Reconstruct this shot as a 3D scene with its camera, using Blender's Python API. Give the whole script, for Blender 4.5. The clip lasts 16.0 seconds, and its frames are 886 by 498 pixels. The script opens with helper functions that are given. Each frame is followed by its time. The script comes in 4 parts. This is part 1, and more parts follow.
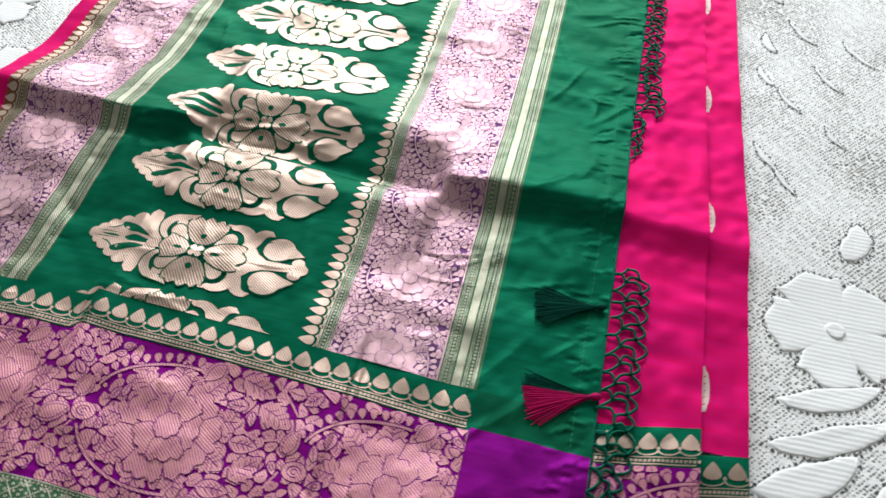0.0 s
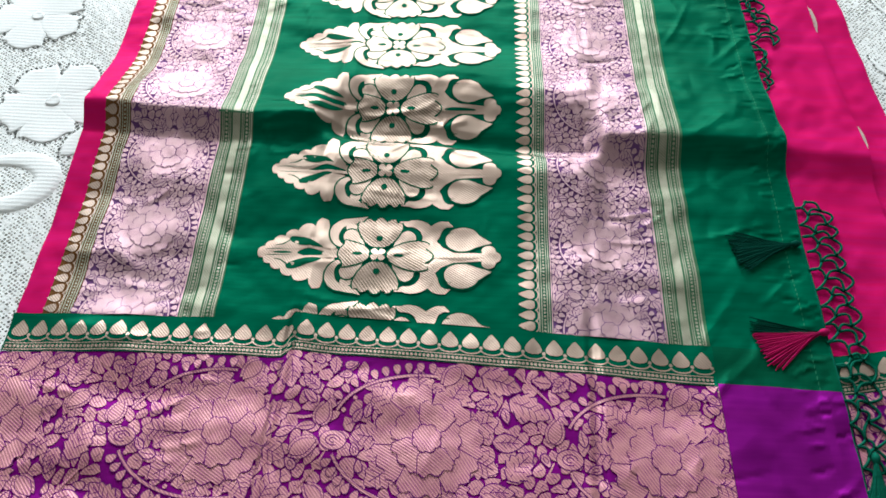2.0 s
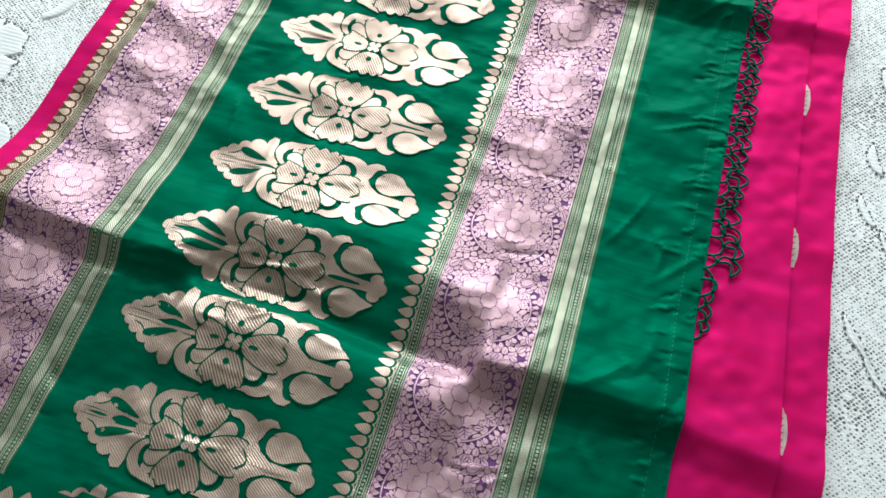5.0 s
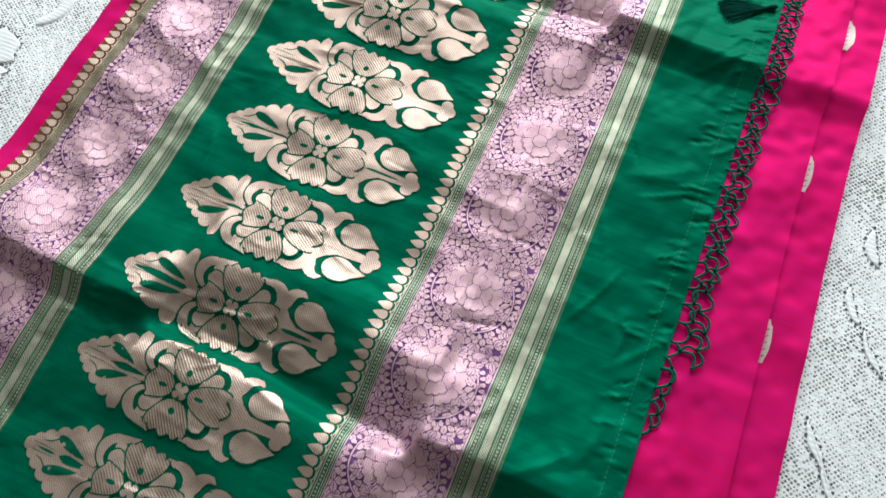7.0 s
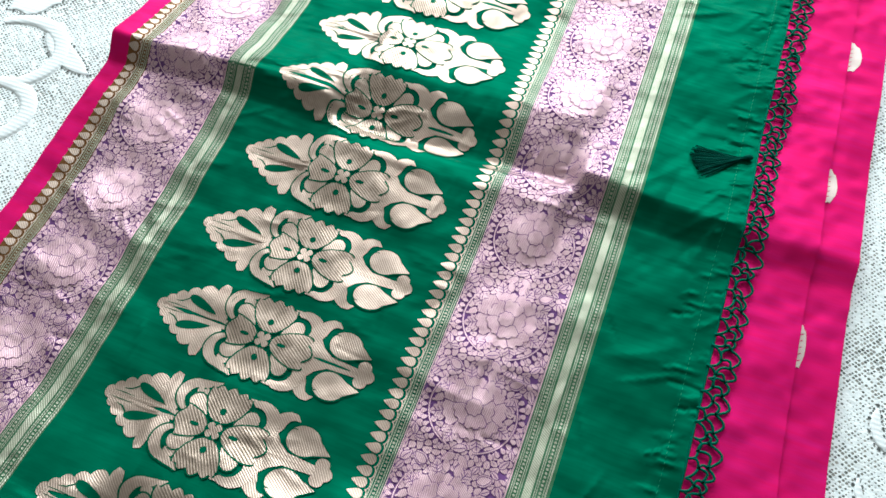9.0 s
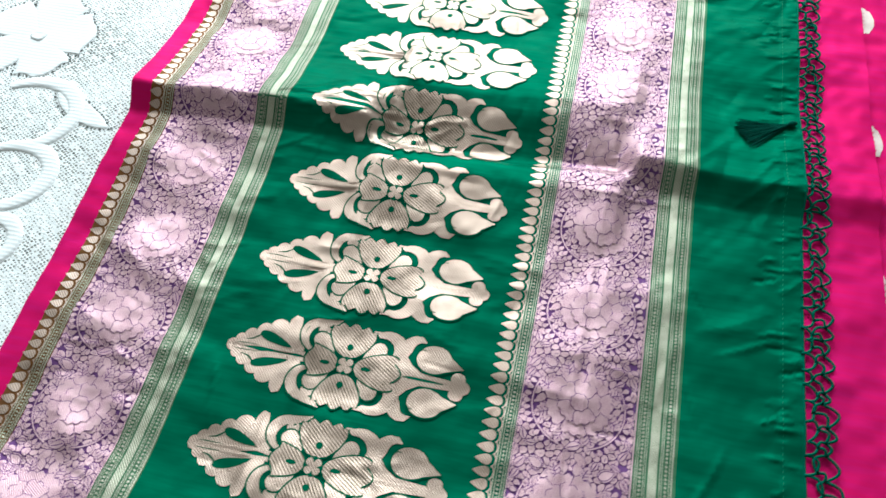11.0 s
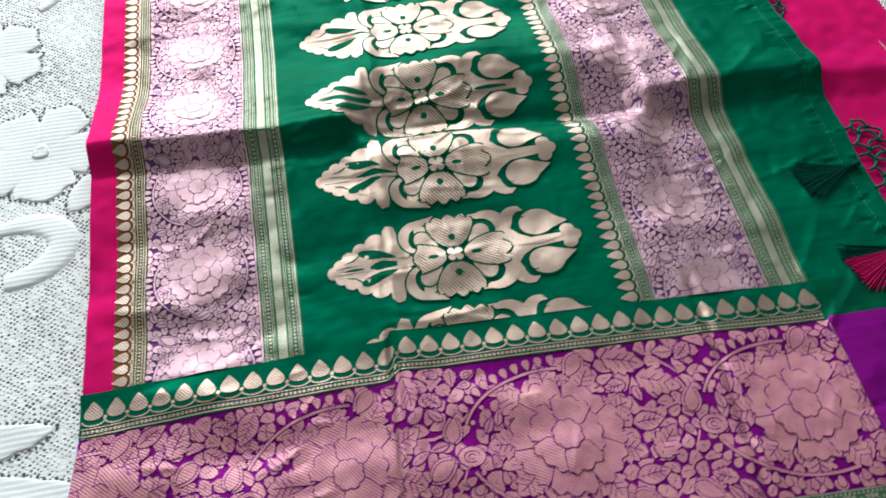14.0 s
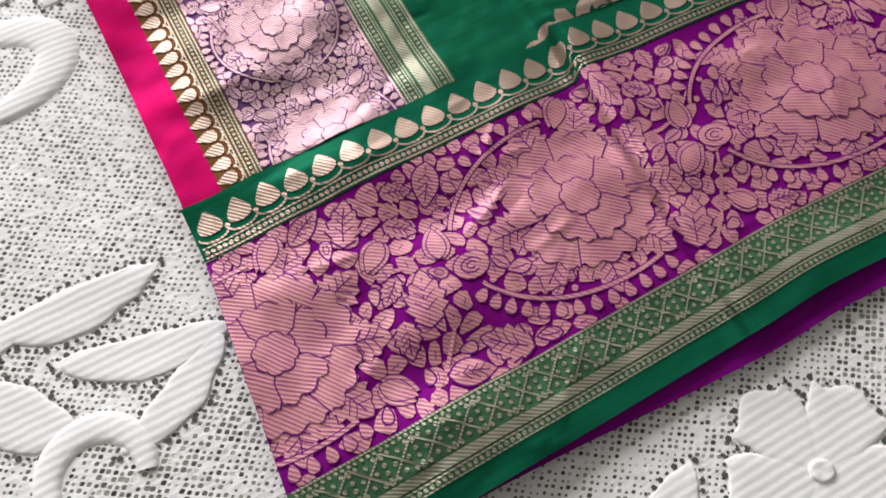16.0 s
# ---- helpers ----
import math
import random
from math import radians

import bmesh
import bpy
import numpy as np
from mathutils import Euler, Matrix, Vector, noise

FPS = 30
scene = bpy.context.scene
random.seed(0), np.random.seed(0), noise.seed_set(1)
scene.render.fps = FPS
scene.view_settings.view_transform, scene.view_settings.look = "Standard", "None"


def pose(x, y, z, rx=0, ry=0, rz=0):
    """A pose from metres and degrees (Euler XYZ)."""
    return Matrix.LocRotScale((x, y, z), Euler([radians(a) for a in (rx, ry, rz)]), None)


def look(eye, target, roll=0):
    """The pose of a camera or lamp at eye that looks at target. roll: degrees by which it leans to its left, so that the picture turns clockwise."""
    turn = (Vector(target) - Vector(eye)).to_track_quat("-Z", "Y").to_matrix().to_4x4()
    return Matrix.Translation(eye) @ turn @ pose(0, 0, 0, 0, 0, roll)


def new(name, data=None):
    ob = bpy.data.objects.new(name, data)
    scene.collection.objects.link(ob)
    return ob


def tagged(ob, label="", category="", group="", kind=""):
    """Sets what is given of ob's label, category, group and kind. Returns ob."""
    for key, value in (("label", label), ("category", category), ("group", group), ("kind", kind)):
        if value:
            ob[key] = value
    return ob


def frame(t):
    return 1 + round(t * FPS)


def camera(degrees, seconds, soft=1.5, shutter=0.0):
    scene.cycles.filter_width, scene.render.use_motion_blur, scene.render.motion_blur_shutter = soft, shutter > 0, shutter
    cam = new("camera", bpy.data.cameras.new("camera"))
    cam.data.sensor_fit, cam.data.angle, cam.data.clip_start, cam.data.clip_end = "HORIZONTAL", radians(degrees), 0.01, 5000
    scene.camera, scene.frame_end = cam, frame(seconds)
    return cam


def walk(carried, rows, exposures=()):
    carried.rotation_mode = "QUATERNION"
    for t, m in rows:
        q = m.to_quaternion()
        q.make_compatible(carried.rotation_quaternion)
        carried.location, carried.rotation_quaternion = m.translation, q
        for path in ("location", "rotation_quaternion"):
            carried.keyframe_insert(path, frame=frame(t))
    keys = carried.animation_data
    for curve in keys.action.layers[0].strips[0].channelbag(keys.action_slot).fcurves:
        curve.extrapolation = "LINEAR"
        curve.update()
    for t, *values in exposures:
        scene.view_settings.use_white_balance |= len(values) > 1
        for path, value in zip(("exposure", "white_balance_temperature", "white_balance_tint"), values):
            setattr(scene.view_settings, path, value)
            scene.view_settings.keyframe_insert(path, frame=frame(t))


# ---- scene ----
cam = camera(60.0, 16.0, soft=1.6, shutter=0.3)
PATH = [
    (0, (0.2289, -0.2373, 0.3597), (0.1610, 0.0615, -0.0354), 0.77),
    (0.5, (0.1730, -0.2399, 0.3601), (0.1332, 0.0524, -0.0436), -0.14),
    (1, (0.1310, -0.2400, 0.3589), (0.1047, 0.0442, -0.0517), -0.22),
    (1.5, (0.1023, -0.2402, 0.3541), (0.0869, 0.0397, -0.0599), -0.45),
    (2, (0.0769, -0.2352, 0.3647), (0.0645, 0.0389, -0.0533), -0.28),
    (2.5, (0.0820, -0.2107, 0.3759), (0.0723, 0.0616, -0.0433), -0.60),
    (3, (0.0977, -0.1836, 0.3756), (0.0805, 0.0819, -0.0478), -0.54),
    (3.5, (0.1224, -0.1495, 0.3805), (0.0918, 0.1060, -0.0482), -0.94),
    (4, (0.1417, -0.1122, 0.3771), (0.0938, 0.1263, -0.0598), -1.28),
    (4.2, (0.1483, -0.0979, 0.3798), (0.0968, 0.1416, -0.0561), -0.38),
    (6.5, (0.2221, 0.0034, 0.4382), (0.1336, 0.1713, -0.0244), -4.92),
    (7, (0.2087, 0.0310, 0.4251), (0.1194, 0.2000, -0.0369), -4.77),
    (7.5, (0.2080, 0.0594, 0.4217), (0.1085, 0.2343, -0.0360), -6.28),
    (8, (0.2048, 0.0820, 0.4105), (0.1029, 0.2707, -0.0412), -5.75),
    (8.5, (0.1934, 0.1030, 0.4082), (0.0973, 0.3068, -0.0382), -3.61),
    (8.7, (0.1894, 0.1140, 0.4125), (0.0979, 0.3195, -0.0341), -2.92),
    (11, (0.1275, 0.0774, 0.3901), (0.0589, 0.3229, -0.0400), -3.72),
    (11.5, (0.0893, 0.0172, 0.3822), (0.0596, 0.2693, -0.0486), -0.54),
    (12, (0.0804, -0.0304, 0.3708), (0.0730, 0.2151, -0.0648), -0.15),
    (12.5, (0.0696, -0.0651, 0.3579), (0.0794, 0.1725, -0.0820), 1.99),
    (13, (0.0574, -0.1090, 0.3576), (0.0749, 0.1221, -0.0854), 2.00),
    (13.5, (0.0307, -0.1743, 0.3570), (0.0647, 0.0768, -0.0740), 0.40),
    (14, (-0.0117, -0.2054, 0.3550), (0.0334, 0.0461, -0.0748), -0.34),
    (14.5, (-0.0593, -0.2117, 0.3120), (0.0131, 0.0236, -0.1232), -1.16),
    (15, (-0.1059, -0.2101, 0.2946), (-0.0041, 0.0043, -0.1455), -0.25),
    (15.5, (-0.1330, -0.1994, 0.2629), (-0.0350, 0.0001, -0.1850), -1.14),
    (16, (-0.1386, -0.1930, 0.2399), (-0.0392, -0.0195, -0.2184), 1.12),
]
EXPOSURES = [(0, 0.08, 6750, 10), (2, 0.07, 6500, 4), (3.5, 0.02, 6350, -1), (7, -0.07, 6500, 5), (8.5, 0.04, 6250, -1), (11, 0.02, 6200, -1), (12.5, 0.03, 6150, -2), (13.5, 0.04, 6250, 0), (15, 0.07, 7000, 13), (16, -0.02, 7150, 16)]
walk(cam, [(t, look(eye, target, roll)) for t, eye, target, roll in PATH], EXPOSURES)

# ---------------------------------------------------------------- light
world = bpy.data.worlds.new("world")
scene.world = world
world.use_nodes = True
wn = world.node_tree.nodes
sky = wn.new("ShaderNodeTexSky")
sky.sky_type = "NISHITA"
sky.sun_disc = False
sky.sun_elevation, sky.sun_rotation = radians(48), radians(-15)
wn["Background"].inputs["Strength"].default_value = 0.12
world.node_tree.links.new(sky.outputs[0], wn["Background"].inputs["Color"])

# daylight that stands in the window's opening
WIN_X, WIN_Y, WIN_Z, WIN_W, WIN_H = -0.28, 1.80, 0.98, 1.9, 1.35
sky_lamp = bpy.data.lights.new("window_daylight", "AREA")
sky_lamp.shape, sky_lamp.size, sky_lamp.size_y = "RECTANGLE", WIN_W, WIN_H
sky_lamp.energy, sky_lamp.color = 79.0, (0.905, 0.955, 1.0)
lamp_ob = new("window_daylight", sky_lamp)
lamp_ob.matrix_world = pose(WIN_X, WIN_Y - 0.02, WIN_Z, -90, 0, 0)

# ---------------------------------------------------------------- materials


def material(name, rough=0.6, metallic=0.0, sheen=0.0, spec=0.5):
    m = bpy.data.materials.new(name)
    m.use_nodes = True
    b = m.node_tree.nodes["Principled BSDF"]
    b.inputs["Roughness"].default_value = rough
    b.inputs["Metallic"].default_value = metallic
    b.inputs["Specular IOR Level"].default_value = spec
    if sheen:
        b.inputs["Sheen Weight"].default_value = sheen
        b.inputs["Sheen Roughness"].default_value = 0.4
    return m, m.node_tree.nodes, m.node_tree.links, b


def coords(N, L, scale=(1, 1, 1)):
    tc, mp = N.new("ShaderNodeTexCoord"), N.new("ShaderNodeMapping")
    mp.inputs["Scale"].default_value = scale
    L.new(tc.outputs["Object"], mp.inputs["Vector"])
    return mp.outputs["Vector"]


def mix(N, L, fac, a, b):
    x = N.new("ShaderNodeMix")
    x.data_type = "RGBA"
    for sock, v in ((x.inputs["Factor"], fac), (x.inputs["A"], a), (x.inputs["B"], b)):
        if hasattr(v, "is_linked"):
            L.new(v, sock)
        elif isinstance(v, (int, float)):
            sock.default_value = v
        else:
            sock.default_value = (*v, 1)
    return x.outputs["Result"]


def ramp(N, L, src, lo, hi):
    r = N.new("ShaderNodeMapRange")
    r.inputs["From Min"].default_value, r.inputs["From Max"].default_value = lo, hi
    L.new(src, r.inputs["Value"])
    return r.outputs["Result"]


def tex_noise(N, L, vec, scale, detail=3):
    n = N.new("ShaderNodeTexNoise")
    n.inputs["Scale"].default_value, n.inputs["Detail"].default_value = scale, detail
    L.new(vec, n.inputs["Vector"])
    return n.outputs["Fac"]


def tex_wave(N, L, vec, period, distort=0.0, axis="X"):
    w = N.new("ShaderNodeTexWave")
    w.bands_direction = axis
    w.inputs["Scale"].default_value = 2 * math.pi / (20 * period)
    w.inputs["Distortion"].default_value = distort
    w.inputs["Detail"].default_value = 1.0
    L.new(vec, w.inputs["Vector"])
    return w.outputs["Fac"]


def bump(N, L, b, height, strength, dist):
    n = N.new("ShaderNodeBump")
    n.inputs["Strength"].default_value, n.inputs["Distance"].default_value = strength, dist
    L.new(height, n.inputs["Height"])
    L.new(n.outputs[0], b.inputs["Normal"])


def silk(name, base, other, rough=0.46, sheen=0.0):
    """Plain-woven silk: two thread colours, fine ribs, faint uneven slubs."""
    m, N, L, b = material(name, rough, 0.18, sheen, 0.02)
    v = coords(N, L)
    slub = tex_noise(N, L, coords(N, L, (30, 400, 30)), 1.0, 3)
    blotch = tex_noise(N, L, v, 22, 3)
    c = mix(N, L, ramp(N, L, slub, 0.3, 0.75), base, other)
    c = mix(N, L, ramp(N, L, blotch, 0.35, 0.9), c, tuple(0.78 * k for k in base))
    L.new(c, b.inputs["Base Color"])
    top = max(base)
    b.inputs["Specular Tint"].default_value = (*[0.08 + 0.92 * k / top for k in base], 1)
    b.inputs["Sheen Tint"].default_value = (*[min(1, 0.3 + k) for k in base], 1)
    bump(N, L, b, tex_noise(N, L, coords(N, L, (180, 900, 180)), 1.0, 2), 0.12, 0.0005)
    return m


def zari(name, base, line, rough=0.48, metallic=0.5, period=0.0011, amount=0.55):
    """Metallic thread woven in a diagonal twill whose direction changes from figure to figure."""
    m, N, L, b = material(name, rough, metallic, 0.0, 0.6)
    geo, rot, mul = N.new("ShaderNodeNewGeometry"), N.new("ShaderNodeVectorRotate"), N.new("ShaderNodeMath")
    rot.rotation_type = "Z_AXIS"
    mul.operation = "MULTIPLY_ADD"
    mul.inputs[1].default_value, mul.inputs[2].default_value = 0.45, -1.05
    L.new(geo.outputs["Random Per Island"], mul.inputs[0])
    L.new(coords(N, L), rot.inputs["Vector"])
    L.new(mul.outputs[0], rot.inputs["Angle"])
    tw = tex_wave(N, L, rot.outputs[0], period, 0.6)
    fine = tex_noise(N, L, coords(N, L, (900, 900, 900)), 1.0, 2)
    worn = tex_noise(N, L, coords(N, L), 45, 4)
    c = mix(N, L, ramp(N, L, worn, 0.3, 0.8), base, tuple(k * 0.82 for k in base))
    f = N.new("ShaderNodeMath")
    f.operation = "MULTIPLY"
    L.new(ramp(N, L, tw, 0.55, 0.95), f.inputs[0])
    part_of = N.new("ShaderNodeMath")
    part_of.operation = "MULTIPLY"
    part_of.inputs[1].default_value = amount * 1.3
    L.new(ramp(N, L, tex_noise(N, L, coords(N, L), 130, 2), 0.30, 0.62), part_of.inputs[0])
    L.new(part_of.outputs[0], f.inputs[1])
    c = mix(N, L, f.outputs[0], c, line)
    L.new(c, b.inputs["Base Color"])
    h = N.new("ShaderNodeMath")
    h.operation = "ADD"
    L.new(tw, h.inputs[0])
    L.new(fine, h.inputs[1])
    bump(N, L, b, h.outputs[0], 0.35, 0.0003)
    return m


GREEN = silk("green_silk", (0.001, 0.105, 0.055), (0.002, 0.144, 0.079))
GREEN_LINE = silk("green_outline_thread", (0.00336, 0.0924, 0.0462), (0.0042, 0.1092, 0.0588), 0.5, 0.02)
PURPLE = silk("purple_silk", (0.21, 0.00504, 0.21), (0.2604, 0.0084, 0.2436))
PURPLE_LINE = silk("purple_outline_thread", (0.1596, 0.01512, 0.1848), (0.1848, 0.0168, 0.2016), 0.5, 0.02)
VIOLET_LINE = silk("violet_outline_thread", (0.168, 0.0714, 0.2184), (0.2016, 0.0924, 0.252), 0.5, 0.02)
PINK = silk("magenta_silk", (0.6888, 0.00672, 0.1277), (0.6384, 0.01092, 0.1764))
BROWN = silk("brown_gold_ground", (0.168, 0.0714, 0.0294), (0.2268, 0.1092, 0.042), 0.5, 0.02)
SAGE = silk("sage_green_ground", (0.0504, 0.1596, 0.0798), (0.0924, 0.2016, 0.1176), 0.5, 0.02)
ZARI_GOLD = zari("pale_gold_zari", (0.585, 0.440, 0.362), (0.2016, 0.1218, 0.0798), amount=0.42, period=0.0012, metallic=0.72, rough=0.45)
ZARI_TWILL = zari("coarse_twilled_gold_zari", (0.540, 0.405, 0.330), (0.1092, 0.084, 0.0504), amount=1.0, period=0.0015, metallic=0.72, rough=0.45)
ZARI_COPPER = zari("copper_pink_zari", (0.7224, 0.3108, 0.3444), (0.3864, 0.0672, 0.2352), amount=0.85, period=0.0013, metallic=0.18, rough=0.48)
ZARI_LILAC = zari("lilac_pink_zari", (0.69, 0.445, 0.485), (0.36, 0.155, 0.245), amount=0.65, period=0.0009, metallic=0.52, rough=0.50)
ZARI_LINE = zari("gold_thread_line", (0.462, 0.4452, 0.3444), (0.1428, 0.2016, 0.1092), amount=0.8, period=0.0011)
ZARI_PALE = zari("pale_pink_gold_zari", (0.7392, 0.588, 0.5376), (0.462, 0.252, 0.2688), amount=0.5, metallic=0.2)
STITCH = silk("pale_green_stitch", (0.0252, 0.1848, 0.1008), (0.042, 0.2268, 0.1344), 0.6, 0.0)
CORD = silk("green_cord", (0.00504, 0.0924, 0.0588), (0.0084, 0.1428, 0.0924), 0.5, 0.04)
TASSEL_GREEN = silk("dark_green_thread", (0.00252, 0.0462, 0.0336), (0.00504, 0.0756, 0.0504), 0.5, 0.04)
TASSEL_PINK = silk("crimson_thread", (0.42, 0.00672, 0.084), (0.504, 0.0168, 0.1344), 0.5, 0.04)


def plain(name, base, rough, scale=3.0):
    m, N, L, b = material(name, rough)
    v = coords(N, L)
    L.new(mix(N, L, ramp(N, L, tex_noise(N, L, v, scale, 4), 0.3, 0.8), base, tuple(0.88 * k for k in base)), b.inputs["Base Color"])
    bump(N, L, b, tex_noise(N, L, v, scale * 30, 3), 0.15, 0.002)
    return m


def net_cotton():
    """White lace ground: small openings, drawn as spots of painted shade, in crossing rows between knobbly cotton
    threads, denser in some patches.
    """
    m, N, L, b = material("white_lace_net", 0.9, 0.0, 0.0, 0.2)
    tc, rot = N.new("ShaderNodeTexCoord"), N.new("ShaderNodeMapping")
    rot.inputs["Rotation"].default_value = (0, 0, radians(38))
    rot.inputs["Scale"].default_value = (1.0, 1.2, 1.0)
    L.new(tc.outputs["Object"], rot.inputs["Vector"])
    v = tc.outputs["Object"]
    vo = N.new("ShaderNodeTexVoronoi")
    vo.voronoi_dimensions = "2D"
    vo.distance = "MINKOWSKI"
    vo.inputs["Exponent"].default_value = 3.0
    vo.inputs["Scale"].default_value = 430
    vo.inputs["Randomness"].default_value = 0.34
    L.new(rot.outputs[0], vo.inputs["Vector"])
    sep = N.new("ShaderNodeSeparateColor")
    L.new(vo.outputs["Color"], sep.inputs[0])
    patch = ramp(N, L, tex_noise(N, L, v, 20, 1), 0.30, 0.75)
    open_to = N.new("ShaderNodeMath")
    open_to.operation = "MULTIPLY_ADD"
    open_to.inputs[1].default_value, open_to.inputs[2].default_value = 0.20, 0.135
    L.new(patch, open_to.inputs[0])
    size = N.new("ShaderNodeMath")
    size.operation = "MULTIPLY_ADD"
    size.inputs[1].default_value = 0.16
    L.new(sep.outputs[1], size.inputs[0])
    L.new(open_to.outputs[0], size.inputs[2])
    gap = N.new("ShaderNodeMath")
    gap.operation = "SUBTRACT"
    L.new(size.outputs[0], gap.inputs[0])
    L.new(vo.outputs["Distance"], gap.inputs[1])
    hole = ramp(N, L, gap.outputs[0], 0.0, 0.09)
    some = ramp(N, L, sep.outputs[0], 0.12, 0.30)
    mul = N.new("ShaderNodeMath")
    mul.operation = "MULTIPLY"
    L.new(hole, mul.inputs[0])
    L.new(some, mul.inputs[1])
    thread = tex_noise(N, L, coords(N, L, (330, 560, 300)), 1.0, 2)
    tone = mix(N, L, ramp(N, L, thread, 0.3, 0.6), (0.88, 0.90, 0.91), (0.95, 0.96, 0.96))
    # shadowed depth seen through the openings, painted into the colour
    under = mix(N, L, sep.outputs[2], (0.05, 0.055, 0.05), (0.36, 0.34, 0.30))
    L.new(mix(N, L, mul.outputs[0], tone, under), b.inputs["Base Color"])
    ridge = ramp(N, L, tex_wave(N, L, coords(N, L), 0.0065, 1.2, "DIAGONAL"), 0.0, 2.6)
    h, g = N.new("ShaderNodeMath"), N.new("ShaderNodeMath")
    h.operation, g.operation = "SUBTRACT", "ADD"
    L.new(thread, h.inputs[0])
    L.new(mul.outputs[0], h.inputs[1])
    L.new(h.outputs[0], g.inputs[0])
    L.new(ridge, g.inputs[1])
    bump(N, L, b, g.outputs[0], 0.42, 0.0010)
    return m


def ribbed_cotton():
    """Dense cotton of the raised figures, all ribbed along the weft, with soft worn ribs and bluish shade painted in
    the grooves.
    """
    m, N, L, b = material("white_ribbed_cotton", 0.9, 0.0, 0.0, 0.2)
    w = tex_wave(N, L, coords(N, L), 0.0029, 0.9, "Y")
    fuzz = tex_noise(N, L, coords(N, L, (700, 380, 500)), 1.0, 3)
    # grooves get a slightly darker, bluer colour as painted shade
    c = mix(N, L, ramp(N, L, w, 0.0, 0.35), (0.86, 0.885, 0.90), (0.94, 0.95, 0.955))
    L.new(c, b.inputs["Base Color"])
    h = N.new("ShaderNodeMath")
    h.operation = "ADD"
    L.new(w, h.inputs[0])
    L.new(fuzz, h.inputs[1])
    bump(N, L, b, h.outputs[0], 0.18, 0.0006)
    return m


NET, RIB = net_cotton(), ribbed_cotton()
WALL = plain("grey_wall_paint", (0.36, 0.35, 0.33), 0.8)
FLOOR = plain("grey_floor_tile", (0.35, 0.33, 0.30), 0.5)
FRAME = plain("white_window_paint", (0.78, 0.78, 0.77), 0.4)
MATTRESS = plain("grey_mattress", (0.30, 0.30, 0.29), 0.9)
WOOD = plain("brown_bed_wood", (0.18, 0.09, 0.045), 0.45)

# ---------------------------------------------------------------- the lie of the cloth
rng = np.random.default_rng(7)
GRIDS = [rng.random((64, 64)) for _ in range(4)]


def soft(x, y, cell, k):
    """Smooth value noise from -1 to 1."""
    g = GRIDS[k]
    u, v = np.asarray(x) / cell + 31.3, np.asarray(y) / cell + 17.7
    i, j = np.floor(u).astype(int), np.floor(v).astype(int)
    a, b = u - i, v - j
    a, b = a * a * (3 - 2 * a), b * b * (3 - 2 * b)
    p = lambda m, n: g[(i + m) % 64, (j + n) % 64]
    return 2 * ((p(0, 0) * (1 - a) + p(1, 0) * a) * (1 - b) + (p(0, 1) * (1 - a) + p(1, 1) * a) * b) - 1


def step(x, x0, w):
    t = np.clip((x - x0) / w + 0.5, 0, 1)
    return t * t * (3 - 2 * t)


def tent(d, near, far, power=1.5):
    e = np.sqrt(d * d + 4e-6) - 0.002
    s = np.where(d < 0, e / near, e / far)
    return np.clip(1 - s, 0, None) ** power


DX, DY, DRES = -0.20, -0.22, 0.0005
DETAIL = np.zeros((2420, 1120))


def pucker(x, y, ang, length, width, amp):
    """Adds one straight small crease to the fine relief."""
    r = length / 2 + width
    i0, i1 = max(0, int((x - r - DX) / DRES)), min(DETAIL.shape[1], int((x + r - DX) / DRES) + 1)
    j0, j1 = max(0, int((y - r - DY) / DRES)), min(DETAIL.shape[0], int((y + r - DY) / DRES) + 1)
    if i0 >= i1 or j0 >= j1:
        return
    X, Y = np.meshgrid(DX + np.arange(i0, i1) * DRES - x, DY + np.arange(j0, j1) * DRES - y)
    c, s = math.cos(ang), math.sin(ang)
    u, v = X * c + Y * s, -X * s + Y * c
    v = v - 0.12 * u * u / length
    DETAIL[j0:j1, i0:i1] += amp * np.clip(1 - np.abs(v) / width, 0, 1) ** 1.4 * np.clip(1 - (2 * u / length) ** 2, 0, 1)


def puckers(n, x0, x1, y0, y1, angles, lengths, widths, amps, seed):
    r = random.Random(seed)
    for _ in range(n):
        pucker(r.uniform(x0, x1), r.uniform(y0, y1), radians(r.gauss(*angles)), r.uniform(*lengths), r.uniform(*widths), r.uniform(*amps) * r.choice((1, 1, -1)))


puckers(330, 0.246, 0.270, -0.18, 0.96, (2, 14), (0.008, 0.020), (0.0014, 0.0026), (0.0007, 0.0016), 1)
puckers(70, 0.208, 0.262, -0.18, 0.96, (80, 30), (0.020, 0.070), (0.0030, 0.0070), (0.0004, 0.0011), 2)
puckers(60, 0.208, 0.262, -0.18, 0.96, (10, 30), (0.015, 0.050), (0.0030, 0.0070), (0.0004, 0.0011), 3)
puckers(200, -0.05, 0.20, -0.05, 0.96, (0, 14), (0.015, 0.060), (0.0020, 0.0060), (0.0002, 0.0008), 4)
puckers(110, -0.05, 0.20, -0.05, 0.96, (90, 14), (0.015, 0.060), (0.0020, 0.0050), (0.0002, 0.0007), 5)
puckers(200, -0.13, -0.05, -0.18, 0.96, (0, 25), (0.010, 0.040), (0.0025, 0.0060), (0.0003, 0.0010), 6)
puckers(70, -0.16, 0.21, -0.18, -0.05, (60, 50), (0.010, 0.035), (0.0020, 0.0045), (0.0002, 0.0006), 7)
